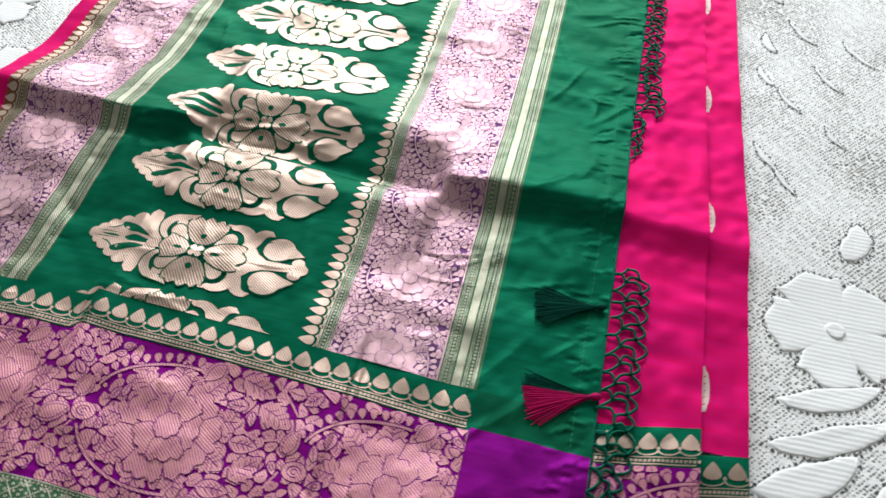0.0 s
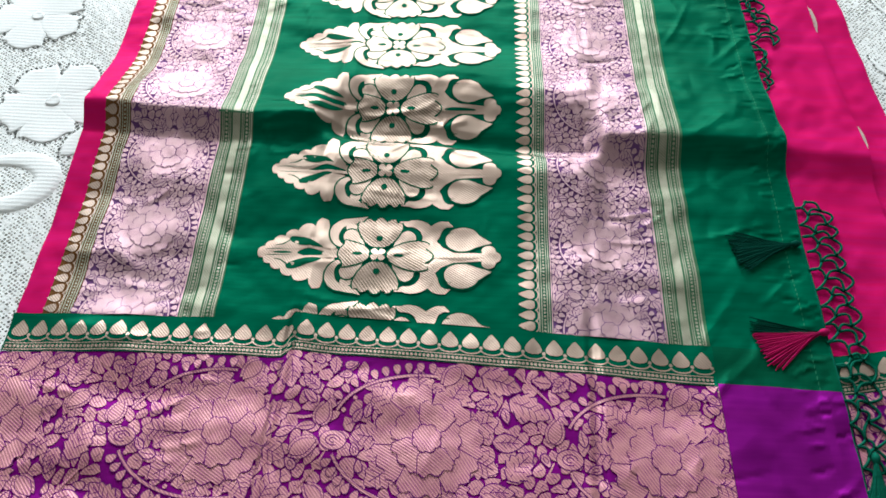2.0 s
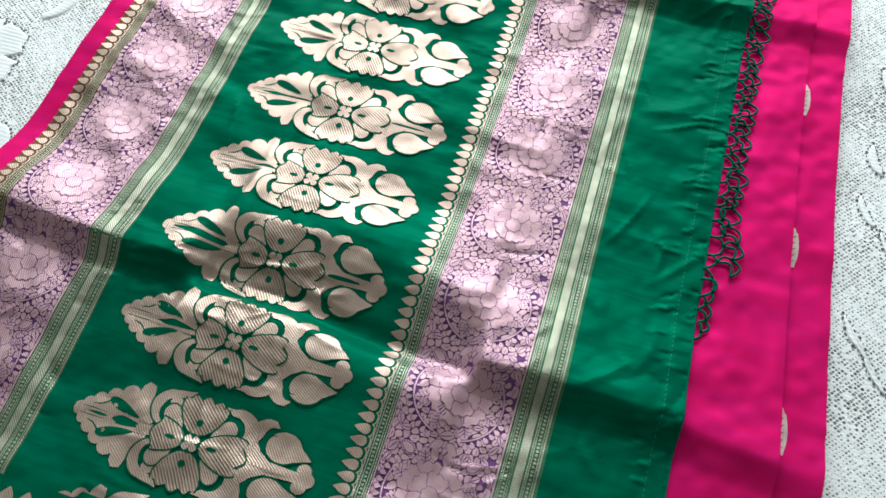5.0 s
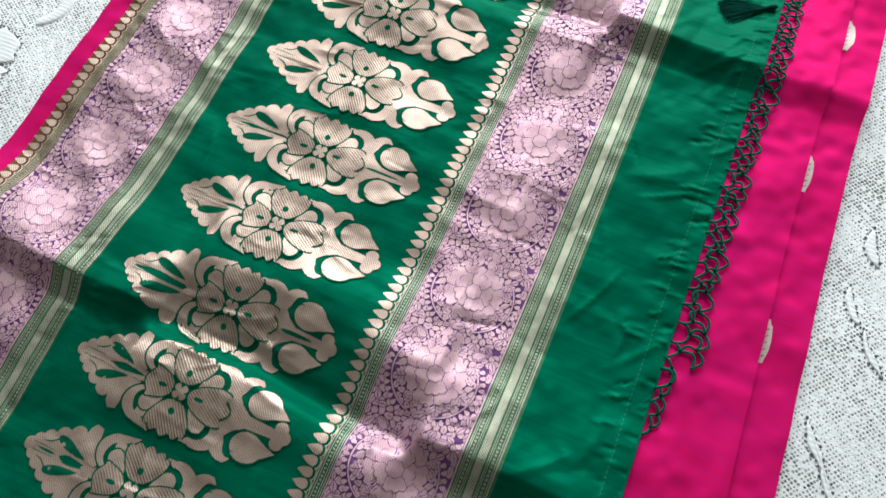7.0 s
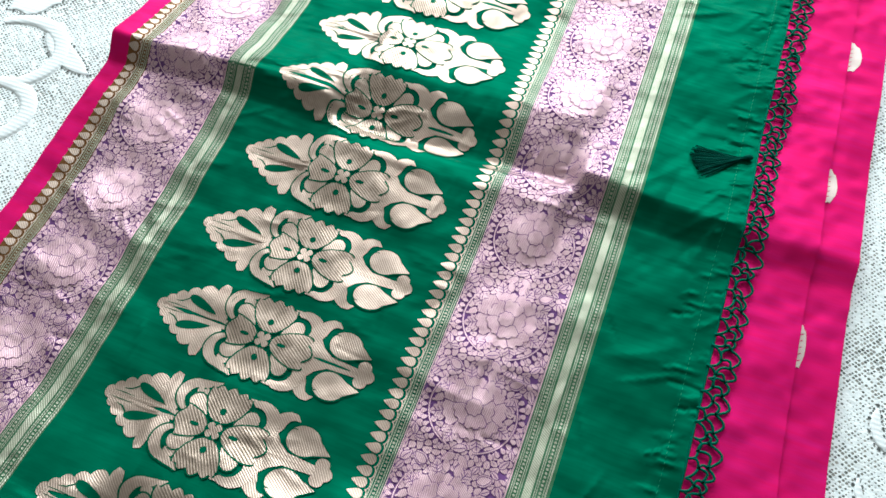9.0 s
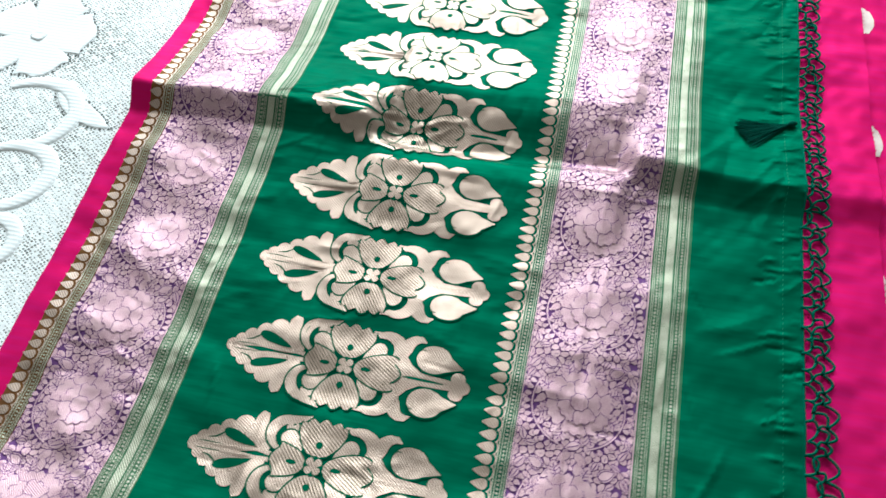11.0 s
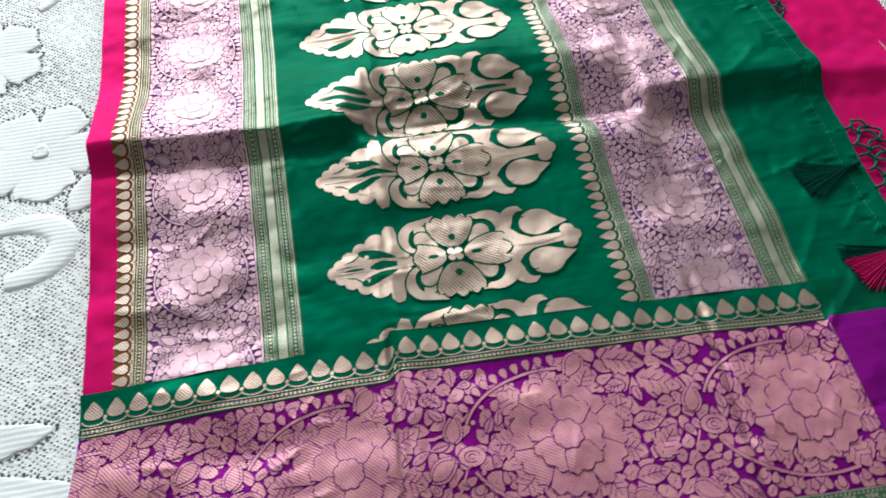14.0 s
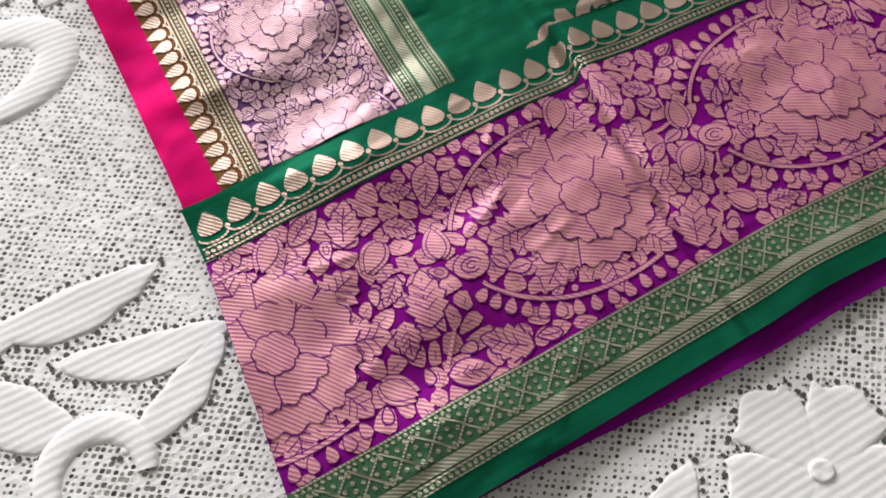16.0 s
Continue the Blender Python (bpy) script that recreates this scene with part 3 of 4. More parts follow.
def box(name, x0, x1, y0, y1, z0, z1, mat, parent=None, label="", bevel=0.0):
    bm = bmesh.new()
    bmesh.ops.create_cube(bm, size=1)
    for v in bm.verts:
        v.co = Vector(((x0 + x1) / 2 + v.co.x * (x1 - x0), (y0 + y1) / 2 + v.co.y * (y1 - y0), (z0 + z1) / 2 + v.co.z * (z1 - z0)))
    if bevel:
        bmesh.ops.bevel(bm, geom=bm.edges[:], offset=bevel, segments=3, affect="EDGES")
    me = bpy.data.meshes.new(name)
    bm.to_mesh(me)
    bm.free()
    me.materials.append(mat)
    return put(name, me, parent, label)


def structure(ob, label, category):
    return tagged(ob, label, category, kind="structure")


T = 0.12
structure(box("floor", RX0 - T, RX1 + T, RY0 - T, RY1 + T, RZ0 - 0.1, RZ0, FLOOR), "grey tiled bedroom floor under the bed", "floor")
structure(box("ceiling", RX0 - T, RX1 + T, RY0 - T, RY1 + T, RZ1, RZ1 + 0.1, WALL), "plain light grey painted bedroom ceiling", "ceiling")
structure(box("wall_west", RX0 - T, RX0, RY0 - T, RY1 + T, RZ0, RZ1, WALL), "plain light grey painted bedroom wall", "wall")
structure(box("wall_east", RX1, RX1 + T, RY0 - T, RY1 + T, RZ0, RZ1, WALL), "plain light grey painted bedroom wall", "wall")
structure(box("wall_south", RX0, RX1, RY0 - T, RY0, RZ0, RZ1, WALL), "plain light grey painted bedroom wall", "wall")
wx0, wx1, wz0, wz1 = WIN_X - WIN_W / 2, WIN_X + WIN_W / 2, WIN_Z - WIN_H / 2, WIN_Z + WIN_H / 2
north = structure(new("wall_north"), "light grey painted wall with a wide window opening", "wall")
for x0, x1, z0, z1 in ((RX0, wx0, RZ0, RZ1), (wx1, RX1, RZ0, RZ1), (wx0, wx1, RZ0, wz0), (wx0, wx1, wz1, RZ1)):
    box("wall_piece", x0, x1, RY1, RY1 + T, z0, z1, WALL, north)
win = structure(new("window_1"), "wide white-framed window letting daylight in", "window")
for x0, x1, z0, z1 in ((wx0, wx0 + 0.05, wz0, wz1), (wx1 - 0.05, wx1, wz0, wz1), (wx0 + 0.05, wx1 - 0.05, wz0, wz0 + 0.05), (wx0 + 0.05, wx1 - 0.05, wz1 - 0.05, wz1)):
    box("window_frame", x0, x1, RY1 + 0.03, RY1 + 0.08, z0, z1, FRAME, win)

# ---------------------------------------------------------------- bed
bed = tagged(new("bed"), "low brown wooden bed with a grey mattress", "bed")
BX0, BX1, BY0, BY1 = -0.85, 1.05, -1.0, 1.35
box("mattress", BX0, BX1, BY0, BY1, -0.25, -0.012, MATTRESS, bed, "", 0.02)
box("bed_frame", BX0 - 0.03, BX1 + 0.03, BY0 - 0.03, BY1 + 0.03, -0.40, -0.251, WOOD, bed)
for x in (BX0 + 0.05, BX1 - 0.05):
    for y in (BY0 + 0.05, BY1 - 0.05):
        box("leg", x - 0.04, x + 0.04, y - 0.04, y + 0.04, RZ0 + 0.001, -0.401, WOOD, bed)

# ---------------------------------------------------------------- bedspread
# dark colour that paints the shade inside the lace openings; nothing is cut
OPENING_SHADE = plain("lace_opening_shade", (0.09, 0.095, 0.09), 0.95)


def cover(x, y):
    return -0.0012 + 0.0016 * soft(x, y, 0.09, 2) + 0.0007 * soft(x, y, 0.03, 1)


bedspread = tagged(new("bedspread"), "white cotton lace bedspread with raised ribbed flowers, spread on the bed", "bedspread")
sheet("net_ground", BX0 - 0.01, BX1 + 0.01, BY0 - 0.01, BY1 + 0.01, NET, bedspread, "white lace net with small openings", cell=0.008, height=cover)


def raised(name, pts, at, ang, h=0.0007):
    """A padded ribbed figure with a rounded rim, ringed by flat dark dots painted as shaded openings."""
    pts = turn(np.asarray(pts) - np.asarray(pts).mean(0), ang, at)
    pts = pts + 0.0011 * np.stack([soft(pts[:, 0], pts[:, 1], 0.006, 0), soft(pts[:, 0], pts[:, 1], 0.006, 3)], 1)
    c, n = np.asarray(at, float), len(pts)
    prof = ((1.0, -0.0008), (0.97, h * 0.55), (0.90, h * 0.9), (0.72, h), (0.45, h * 0.95), (0.2, h * 0.85))
    v = np.concatenate([c + (pts - c) * k for k, _ in prof] + [c[None]])
    z = cover(v[:, 0], v[:, 1]) + np.concatenate([np.full(n, e) for _, e in prof] + [np.array([h * 0.8])])
    f, a = [], np.arange(n)
    b = (a + 1) % n
    for j in range(len(prof) - 1):
        f += np.stack([j * n + a, j * n + b, (j + 1) * n + b, (j + 1) * n + a], 1).tolist()
    f += np.stack([(len(prof) - 1) * n + a, (len(prof) - 1) * n + b, np.full(n, len(prof) * n)], 1).tolist()
    nv, ids = len(v), [0] * len(f)
    V, Z = [v], [z]
    around = np.concatenate([pts, pts[:1]])
    run = np.concatenate([[0], np.cumsum(np.linalg.norm(np.diff(around, axis=0), axis=1))])
    # flat dots along the outline, painted shade in place of cut openings
    for q in np.arange(0, run[-1], 0.0030):
        e = np.array([np.interp(q, run, around[:, 0]), np.interp(q, run, around[:, 1])])
        e = e + (e - c) / (np.linalg.norm(e - c) + 1e-9) * (0.0011 + 0.0004 * math.sin(q * 2100))
        o = e + dot(0.00085 + 0.00030 * math.sin(q * 1300), 5)
        V.append(o)
        Z.append(cover(o[:, 0], o[:, 1]) + 0.0004)
        f.append([nv + k for k in range(5)])
        ids.append(1)
        nv += 5
    return put(name, mesh_from(name, np.column_stack([np.concatenate(V), np.concatenate(Z)]), f, [RIB, OPENING_SHADE], ids), bedspread)


def cover_flower(x, y, r, a0, petals=5):
    """Heart-shaped petals round a small centre, each parted by a row of dark dots painted as shaded openings."""
    for k in range(petals):
        a = a0 + 2 * math.pi * k / petals
        p = rounded(fan_petal(r * 0.84, r * (0.80 + 0.08 * math.sin(5 * k + 40 * x)), 2), 2)
        raised("petal", p, (x + 0.58 * r * math.cos(a), y + 0.58 * r * math.sin(a)), a)
    raised("flower_centre", dot(r * 0.12, 14), (x, y), 0, 0.0016)


def cover_leaf(x, y, length, width, a, bend=0.25):
    s = np.linspace(0, 1, 14)
    mid = np.stack([length * (s - 0.5), bend * length * (s - 0.5) ** 2], 1)
    w = width / 2 * np.sin(math.pi * np.clip(s, 0.02, 0.98)) ** 0.7
    p = np.concatenate([mid + np.stack([0 * w, w], 1), (mid - np.stack([0 * w, w], 1))[-2:0:-1]])
    raised("cover_leaf", p, (x, y), a)


def cover_scroll(x, y, rx, ry, a0, a1, w, ang):
    """A ribbon bent round into a hook, with a rounded head."""
    path = arc(0, 0, rx, ry, a0, a1, 22)
    d = np.gradient(path, axis=0)
    d /= np.linalg.norm(d, axis=1)[:, None]
    nrm = np.stack([-d[:, 1], d[:, 0]], 1)
    rim = (np.linspace(-1, 1, 9), np.array([-0.0008, 0.0008, 0.0012, 0.0013, 0.0014, 0.0013, 0.0012, 0.0008, -0.0008]))
    wid = w / 2 * np.sin(math.pi * np.linspace(0.12, 0.93, 22)) ** 0.5
    v = np.concatenate([turn(path + nrm * (wid * k)[:, None], ang, (x, y)) for k in rim[0]])
    z = cover(v[:, 0], v[:, 1]) + np.repeat(rim[1], 22)
    f = [[k * 22 + i, k * 22 + i + 1, (k + 1) * 22 + i + 1, (k + 1) * 22 + i] for k in range(8) for i in range(21)]
    put("scroll", mesh_from("scroll", np.column_stack([v, z]), f, [RIB]), bedspread)


for x, y, r, a, n in ((0.391, 0.032, 0.046, 0.75, 5), (-0.194, 0.112, 0.043, 1.08, 5), (-0.262, 0.42, 0.05, 0.2, 5), (0.43, 0.50, 0.045, 1.2, 5), (-0.021, -0.222, 0.036, 0.5, 5), (-0.30, -0.05, 0.045, 0.5, 5), (-0.231, 0.193, 0.040, 0.8, 5), (0.47, -0.10, 0.045, 0.2, 5)):
    cover_flower(x, y, r, a, n)
for x, y, l, w, a in ((-0.203, -0.062, 0.060, 0.018, -0.05), (-0.188, -0.088, 0.060, 0.016, -0.25), (-0.183, -0.106, 0.050, 0.014, 0.5), (-0.230, -0.088, 0.045, 0.020, -0.9), (-0.240, -0.058, 0.05, 0.016, -0.2), (-0.166, 0.078, 0.030, 0.018, 1.1),
                      (0.386, -0.012, 0.060, 0.014, 0.35), (0.384, -0.036, 0.070, 0.015, 0.4), (0.372, -0.060, 0.060, 0.018, 0.5), (0.407, 0.098, 0.034, 0.016, 1.2), (0.420, -0.055, 0.06, 0.02, 0.7), (0.345, -0.090, 0.05, 0.018, 0.4),
                      (0.355, 0.158, 0.030, 0.004, -1.0), (0.366, 0.140, 0.026, 0.004, -1.05), (0.372, 0.220, 0.028, 0.004, -1.0), (0.385, 0.303, 0.030, 0.004, -0.95), (0.400, 0.250, 0.030, 0.004, -1.0), (0.357, 0.245, 0.024, 0.005, -1.2), (0.425, 0.285, 0.034, 0.004, -0.9), (0.400, 0.190, 0.022, 0.004, -1.0), (0.360, 0.285, 0.026, 0.006, -1.3), (0.366, 0.350, 0.026, 0.006, -1.2),
                      (0.05, -0.235, 0.06, 0.018, 0.3), (-0.075, -0.212, 0.05, 0.018, 0.4), (0.100, -0.225, 0.06, 0.018, 0.1), (-0.20, 0.36, 0.06, 0.016, -0.5)):
    cover_leaf(x, y, l, w, a)
for x, y, rx, ry, a0, a1, w, ang in ((-0.203, 0.043, 0.027, 0.018, -100, 105, 0.019, 0.12), (-0.214, -0.118, 0.015, 0.015, -20, 215, 0.012, 0.0), (-0.225, 0.300, 0.030, 0.024, -100, 110, 0.014, 0.3), (-0.235, 0.350, 0.034, 0.028, -80, 120, 0.014, 0.2), (-0.215, 0.250, 0.022, 0.018, -90, 100, 0.012, 0.6)):
    cover_scroll(x, y, rx, ry, a0, a1, w, ang)

# ---------------------------------------------------------------- saree
saree = tagged(new("saree"), "folded green and magenta silk saree with gold brocade on bedspread", "saree")
Y0, Y1 = -0.050, 0.955
EDGE = -0.158


def layer_height(base, drop):
    """A fold beneath follows the top cloth in part and shows small dents of its own."""
    return lambda x, y: drape(x, y) * drop + base + 0.0006 * soft(x, y, 0.0075, 2) + 0.0005 * soft(x, y, 0.018, 3)


taper = lambda X, Y: (X - 0.0075 * step(Y, 0.20, 0.30) * step(X, 0.285, 0.03), Y)


# lower folds of magenta cloth beside the fringe
low = layer_height(0.0004, 0.45)
mid = layer_height(0.0016, 0.62)
lower_fold = sheet("lower_fold", 0.200, 0.342, -0.060, Y1, PINK, saree, "magenta silk lower fold", height=low, warp=taper)
upper_fold = sheet("upper_fold", 0.205, 0.318, -0.058, Y1, PINK, saree, "magenta silk upper fold with a sharp edge", height=mid, warp=taper)

# the pallu in its woven bands, from the left fold to the fringe
BANDS = (
    ("selvedge_strip", EDGE, -0.144, Y0, PINK, "plain magenta silk strip"),
    ("heart_band", -0.144, -0.128, Y0, BROWN, "brown gold band of small hearts"),
    ("brocade_band", -0.128, -0.073, Y0, VIOLET_LINE, "lilac floral brocade band"),
    ("stripe_band", -0.073, -0.052, Y0, SAGE, "green and gold striped band"),
    ("field", -0.052, 0.105, Y0, GREEN, "emerald silk field with gold flower motifs"),
    ("heart_band", 0.105, 0.126, Y0, GREEN, "green band of small gold hearts"),
    ("brocade_band", 0.126, 0.184, Y0, VIOLET_LINE, "lilac floral brocade band"),
    ("stripe_band", 0.184, 0.206, Y0, SAGE, "green and gold striped band"),
    ("plain_end", 0.206, 0.2665, -0.0830, GREEN, "plain emerald silk end with a stitched hem"),
)
made = []
for nm, x0, x1, ya, mat, lab in BANDS:
    made.append(sheet(nm, x0, x1, ya if ya < -0.06 else ya - 0.011, Y1, mat, saree, lab))
strip_l, hearts_l, broc_l, stripe_l, field, hearts_r, broc_r, stripe_r, plain_end = made
sagged = lambda X, Y: (X - 0.08 * np.clip(-0.0715 - Y, 0, None) * (1 - step(X, -0.10, 0.1)), Y + sag(X, Y))
heart_border = sheet("heart_border", EDGE - 0.001, 0.2065, -0.0715, Y0, GREEN, saree, "green border of gold hearts", off=0.0004, warp=sagged)
border = sheet("border", EDGE - 0.001, 0.207, -0.1515, -0.0715, PURPLE, saree, "broad purple border with copper flowers", warp=sagged)
hem_band = sheet("hem_band", EDGE - 0.001, 0.207, -0.1715, -0.1515, SAGE, saree, "green and gold lattice hem band", warp=sagged)
hem = sheet("hem", EDGE - 0.001, 0.2665, -0.179, -0.1715, GREEN, saree, "plain green hem", warp=sagged)
plain_border = sheet("plain_border", 0.207, 0.2665, -0.1715, -0.070, PURPLE, saree, "plain purple silk border end", off=0.0004, warp=sagged)
sheet("green_border_end", 0.2066, 0.2663, -0.0699, -0.0500, GREEN_LINE, saree, "darker green end of the heart border", off=0.0003, warp=sagged)
under_hem = sheet("under_hem", -0.130, 0.315, -0.187, -0.165, PURPLE, saree, "purple hem of the fold beneath", height=layer_height(0.0005, 0.35),
                  warp=lambda X, Y: (X, Y + sag(X, Y) + 0.008 * (1 - step(X, -0.06, 0.14)) * (Y < -0.17)))

# ---- the large flower motif of the field


def motif():
    """Fan of lobes, curls, a four-petalled flower and two rounded buds, alike above and below the axis."""
    F = Figures()
    mm = 0.001

    def both(p, mat=0, off=0.0, centre=None):
        p = np.asarray(p, float) * mm
        c = None if centre is None else np.asarray(centre, float) * mm
        F.star(p, mat, off, c)
        F.star(p * [1, -1], mat, off, None if c is None else c * [1, -1])

    def line(path, w, mat=1, off=LAYER):
        p = np.asarray(path, float) * mm
        F.strip(p, np.asarray(w) * mm, mat, off)
        F.strip(p * [1, -1], np.asarray(w) * mm, mat, off)

    def edged(p, layer, grow=0.9, twin=True, mat=0):
        p = np.asarray(p, float)
        c = p.mean(0)
        d = p - c
        r = np.linalg.norm(d, axis=1)[:, None] + 1e-9
        for q, m, o in ((c + d * (1 + grow / r), 1, layer), (p, mat, layer + 0.5)):
            (both(q, m, o * LAYER) if twin else F.star(q * mm, m, o * LAYER))

    def petal(x, y, ang, l, w):
        return turn(drop_shape(l, w, 18), math.radians(ang), (x, y))

    # fan of lobes at the thin end, with a slit in each half
    both([[0, 0], [5, 3.2], [12, 7.0], [20, 10.5], [27, 14.5], [31.5, 15], [33, 8], [35, 3.4], [47, 2.6], [47, 0]], 0, 0.0, (26, 3))
    for x, y, r in ((2.6, 0.4, 3.3), (6.4, 3.9, 3.4), (11.4, 7.0, 4.0), (18.2, 10.4, 4.6), (25.8, 13.4, 5.4), (29.6, 10.6, 3.2)):
        both(dot(r, 14) + [x, y], 0, LAYER * 0.6)
    both(petal(35.5, 3.7, 164, 20, 5.4), 1, LAYER * 1.6)
    line([[9.0, 4.2], [13, 5.0], [16.4, 7.4], [17.4, 10.4]], [0.3, 0.8, 0.8, 0.3], 1, LAYER * 1.6)
    line([[4, 1.8], [10, 2.0], [18, 1.8]], [0.2, 0.5, 0.2], 1, LAYER * 1.6)
    # upright leaf bent over at its foot
    foot = np.concatenate([arc(44.0, 14.0, 10.2, 10.8, 262, 172, 12), [[34.0, 19.6], [34.8, 22.4]]])
    line(foot, np.concatenate([np.linspace(2.5, 8.4, 8), np.linspace(8.4, 8.0, 4), [6.8, 4.0]]), 0, LAYER * 0.9)
    # curl that ends in a horn
    curl = np.concatenate([arc(48.4, 13.0, 7.4, 8.2, 252, 92, 16), [[51.5, 22.2], [56.0, 23.6], [58.6, 25.2]]])
    wide = np.concatenate([np.linspace(2.2, 5.6, 9), np.linspace(5.6, 4.6, 7), [4.0, 2.4, 0.4]])
    line(curl, wide + 1.9, 1, LAYER * 2.0)
    line(curl, wide, 0, LAYER * 2.5)
    both(dot(3.0, 12) * [1.0, 1.15] + [46.6, 13.0], 1, LAYER * 2.9)
    both(dot(3.1, 12) * [1.15, 0.9] + [50.6, 17.4], 0, LAYER * 3.0)
    # flower: four broad twilled petals, an oval between each two, a small knot
    cx = 66.5
    for x, ang in ((58.4, 140), (75.0, 42)):
        edged(petal(x, 5.2, ang, 14.5, 9.0), 3.4, 1.0)
    for ang, l, w, k in ((180, 21, 17.5, 1), (0, 29, 20, 2), (90, 23.5, 25, 4)):
        p = turn(fan_petal(l - 3.2, w, k + 1), math.radians(ang), (cx + 3.6 * math.cos(math.radians(ang)), 3.6 * math.sin(math.radians(ang))))
        edged(rounded(p, 1), 4.6 if ang == 90 else 5.6, 0.9, ang == 90, 2)
        if ang == 90:
            both(dot(1.9, 10) + [cx, 10.8], 1, LAYER * 7.2)
        else:
            F.star(((dot(1.5, 10) * [1.9, 0.8]) + [cx + 11.5 * math.cos(math.radians(ang)), 0]) * mm, 1, LAYER * 7.2)
    F.star((dot(5.2, 16) + [cx, 0]) * mm, 1, LAYER * 7.4)
    for ang in (45, 135, 225, 315):
        F.star((turn(drop_shape(4.8, 4.0, 10), math.radians(ang), (cx, 0))) * mm, 0, LAYER * 7.9)
    # scrolled leaves towards the round end
    both([[94, 0], [95, 4], [91, 10], [92.5, 16], [97, 13], [102, 7], [108, 3.4], [124, 2.6], [131, 1.5], [131, 0]], 0, LAYER * 0.6, (98, 2.2))
    spray = np.concatenate([arc(84.6, 13.0, 9.6, 8.6, -52, 108, 16), [[77.0, 22.6]]])
    line(spray, np.concatenate([np.linspace(6.5, 7.4, 8), np.linspace(7.2, 3.6, 8), [0.4]]), 0, LAYER * 3.2)
    horn = np.concatenate([arc(104.6, 11.0, 9.0, 11.2, 214, 112, 14), [[104.4, 22.0], [107.2, 20.6]]])
    line(horn, np.concatenate([np.linspace(3.0, 8.0, 8), np.linspace(8.0, 5.0, 6), [3.4, 0.5]]), 0, LAYER * 1.0)
    line([[95.5, 22.6], [94.4, 19.6], [95.4, 15.8]], [0.9, 0.8, 0.2], 1, LAYER * 1.7)
    # two rounded buds, each held in a dark crescent
    bud = np.concatenate([arc(113.0, 12.0, 9.6, 7.8, 20, 300, 24), [[120.5, 6.6], [125.5, 8.2], [129.4, 9.4], [125.0, 12.6]]])
    edged(bud, 3.4, 1.0)
    line(arc(106.4, 11.6, 3.4, 5.0, 70, 230, 12), np.linspace(0.4, 1.5, 12), 1, LAYER * 4.6)
    # trefoil tip
    both(dot(3.6, 12) * [1.1, 0.95] + [127.6, 4.2], 0, LAYER * 2.8)
    F.star((dot(4.4, 12) * [1.15, 0.9] + [129.6, 0]) * mm, 0, LAYER * 3.0)
    return F


BUTI = motif()
ROWS_Y = [-0.0615, -0.0067, 0.0490, 0.1026, 0.1593, 0.2150, 0.2710, 0.3265, 0.3820, 0.4380, 0.4935, 0.5490, 0.6050, 0.6605, 0.7160, 0.7715, 0.8275]
for k, y in enumerate(ROWS_Y):
    keep = limits(ya=lambda X: Y0 + sag(X)) if k == 0 else None
    BUTI.move(lambda X, Y: (X - 0.036, Y + y)).lay("woven_motif", [ZARI_GOLD, GREEN_LINE, ZARI_TWILL], field, keep=keep)

# ---- hearts of the two narrow bands


def heart_shape(l, w):
    """Pointed heart along -x, its notch at the origin."""
    t = np.linspace(0, 2 * math.pi, 16, endpoint=False)
    r = 0.5 * (1 + np.cos(t))
    return np.stack([-l + l * r, w / 2 * np.sin(t) * (0.25 + 0.9 * r) / 0.85], 1)


def heart_column(x, parent, l, w, pitch, mats, ya=Y0):
    for k in range(int((Y1 - ya) / pitch)):
        F, y = Figures(), ya + sag(x) + (k + 0.5) * pitch
        F.star(turn(heart_shape(l, w), 0, (x, y)), 0)
        F.strip(arc(x + 0.0002, y, 0.0016, pitch * 0.5, -88, 88, 8), 0.0006, 0, LAYER)
        F.star(dot(0.0006, 6) + [x + 0.0005, y + pitch / 2], 0)
        F.lay("woven_heart", mats, parent)


heart_column(-0.1368, hearts_l, 0.0076, 0.0054, 0.0063, [ZARI_GOLD])
heart_column(0.1165, hearts_r, 0.0088, 0.0058, 0.0062, [ZARI_GOLD])


def long_line(F, x, w, ya=Y0, yb=Y1, mat=0, off=0.0):
    y = np.arange(ya + sag(x), yb, 0.004)
    F.strip(np.stack([np.full_like(y, x), y], 1), w, mat, off)


def bead_column(F, x, r, pitch, ya=Y0, yb=Y1, mat=0):
    for y in np.arange(ya + sag(x) + pitch / 2, yb, pitch):
        F.star(dot(r, 6) + [x, y], mat)


def stripes(name, parent, lines, beads, mats):
    F = Figures()
    for x, w, m in lines:
        long_line(F, x, w, mat=m)
    for x, r, p in beads:
        bead_column(F, x, r, p, mat=0)
    F.lay(name, mats, parent)


stripes("stripe_pattern", hearts_l, [(-0.1346, 0.0006, 0), (-0.1332, 0.0006, 0), (-0.1303, 0.0006, 0), (-0.1290, 0.0007, 0)], [(-0.1317, 0.0007, 0.0020)], [ZARI_LINE])
stripes("stripe_pattern", hearts_r, [(0.1188, 0.0007, 0), (0.1201, 0.0006, 0), (0.1231, 0.0006, 0), (0.1243, 0.0006, 0), (0.1255, 0.0006, 1)], [(0.1216, 0.0008, 0.0021)], [ZARI_LINE, ZARI_LILAC])
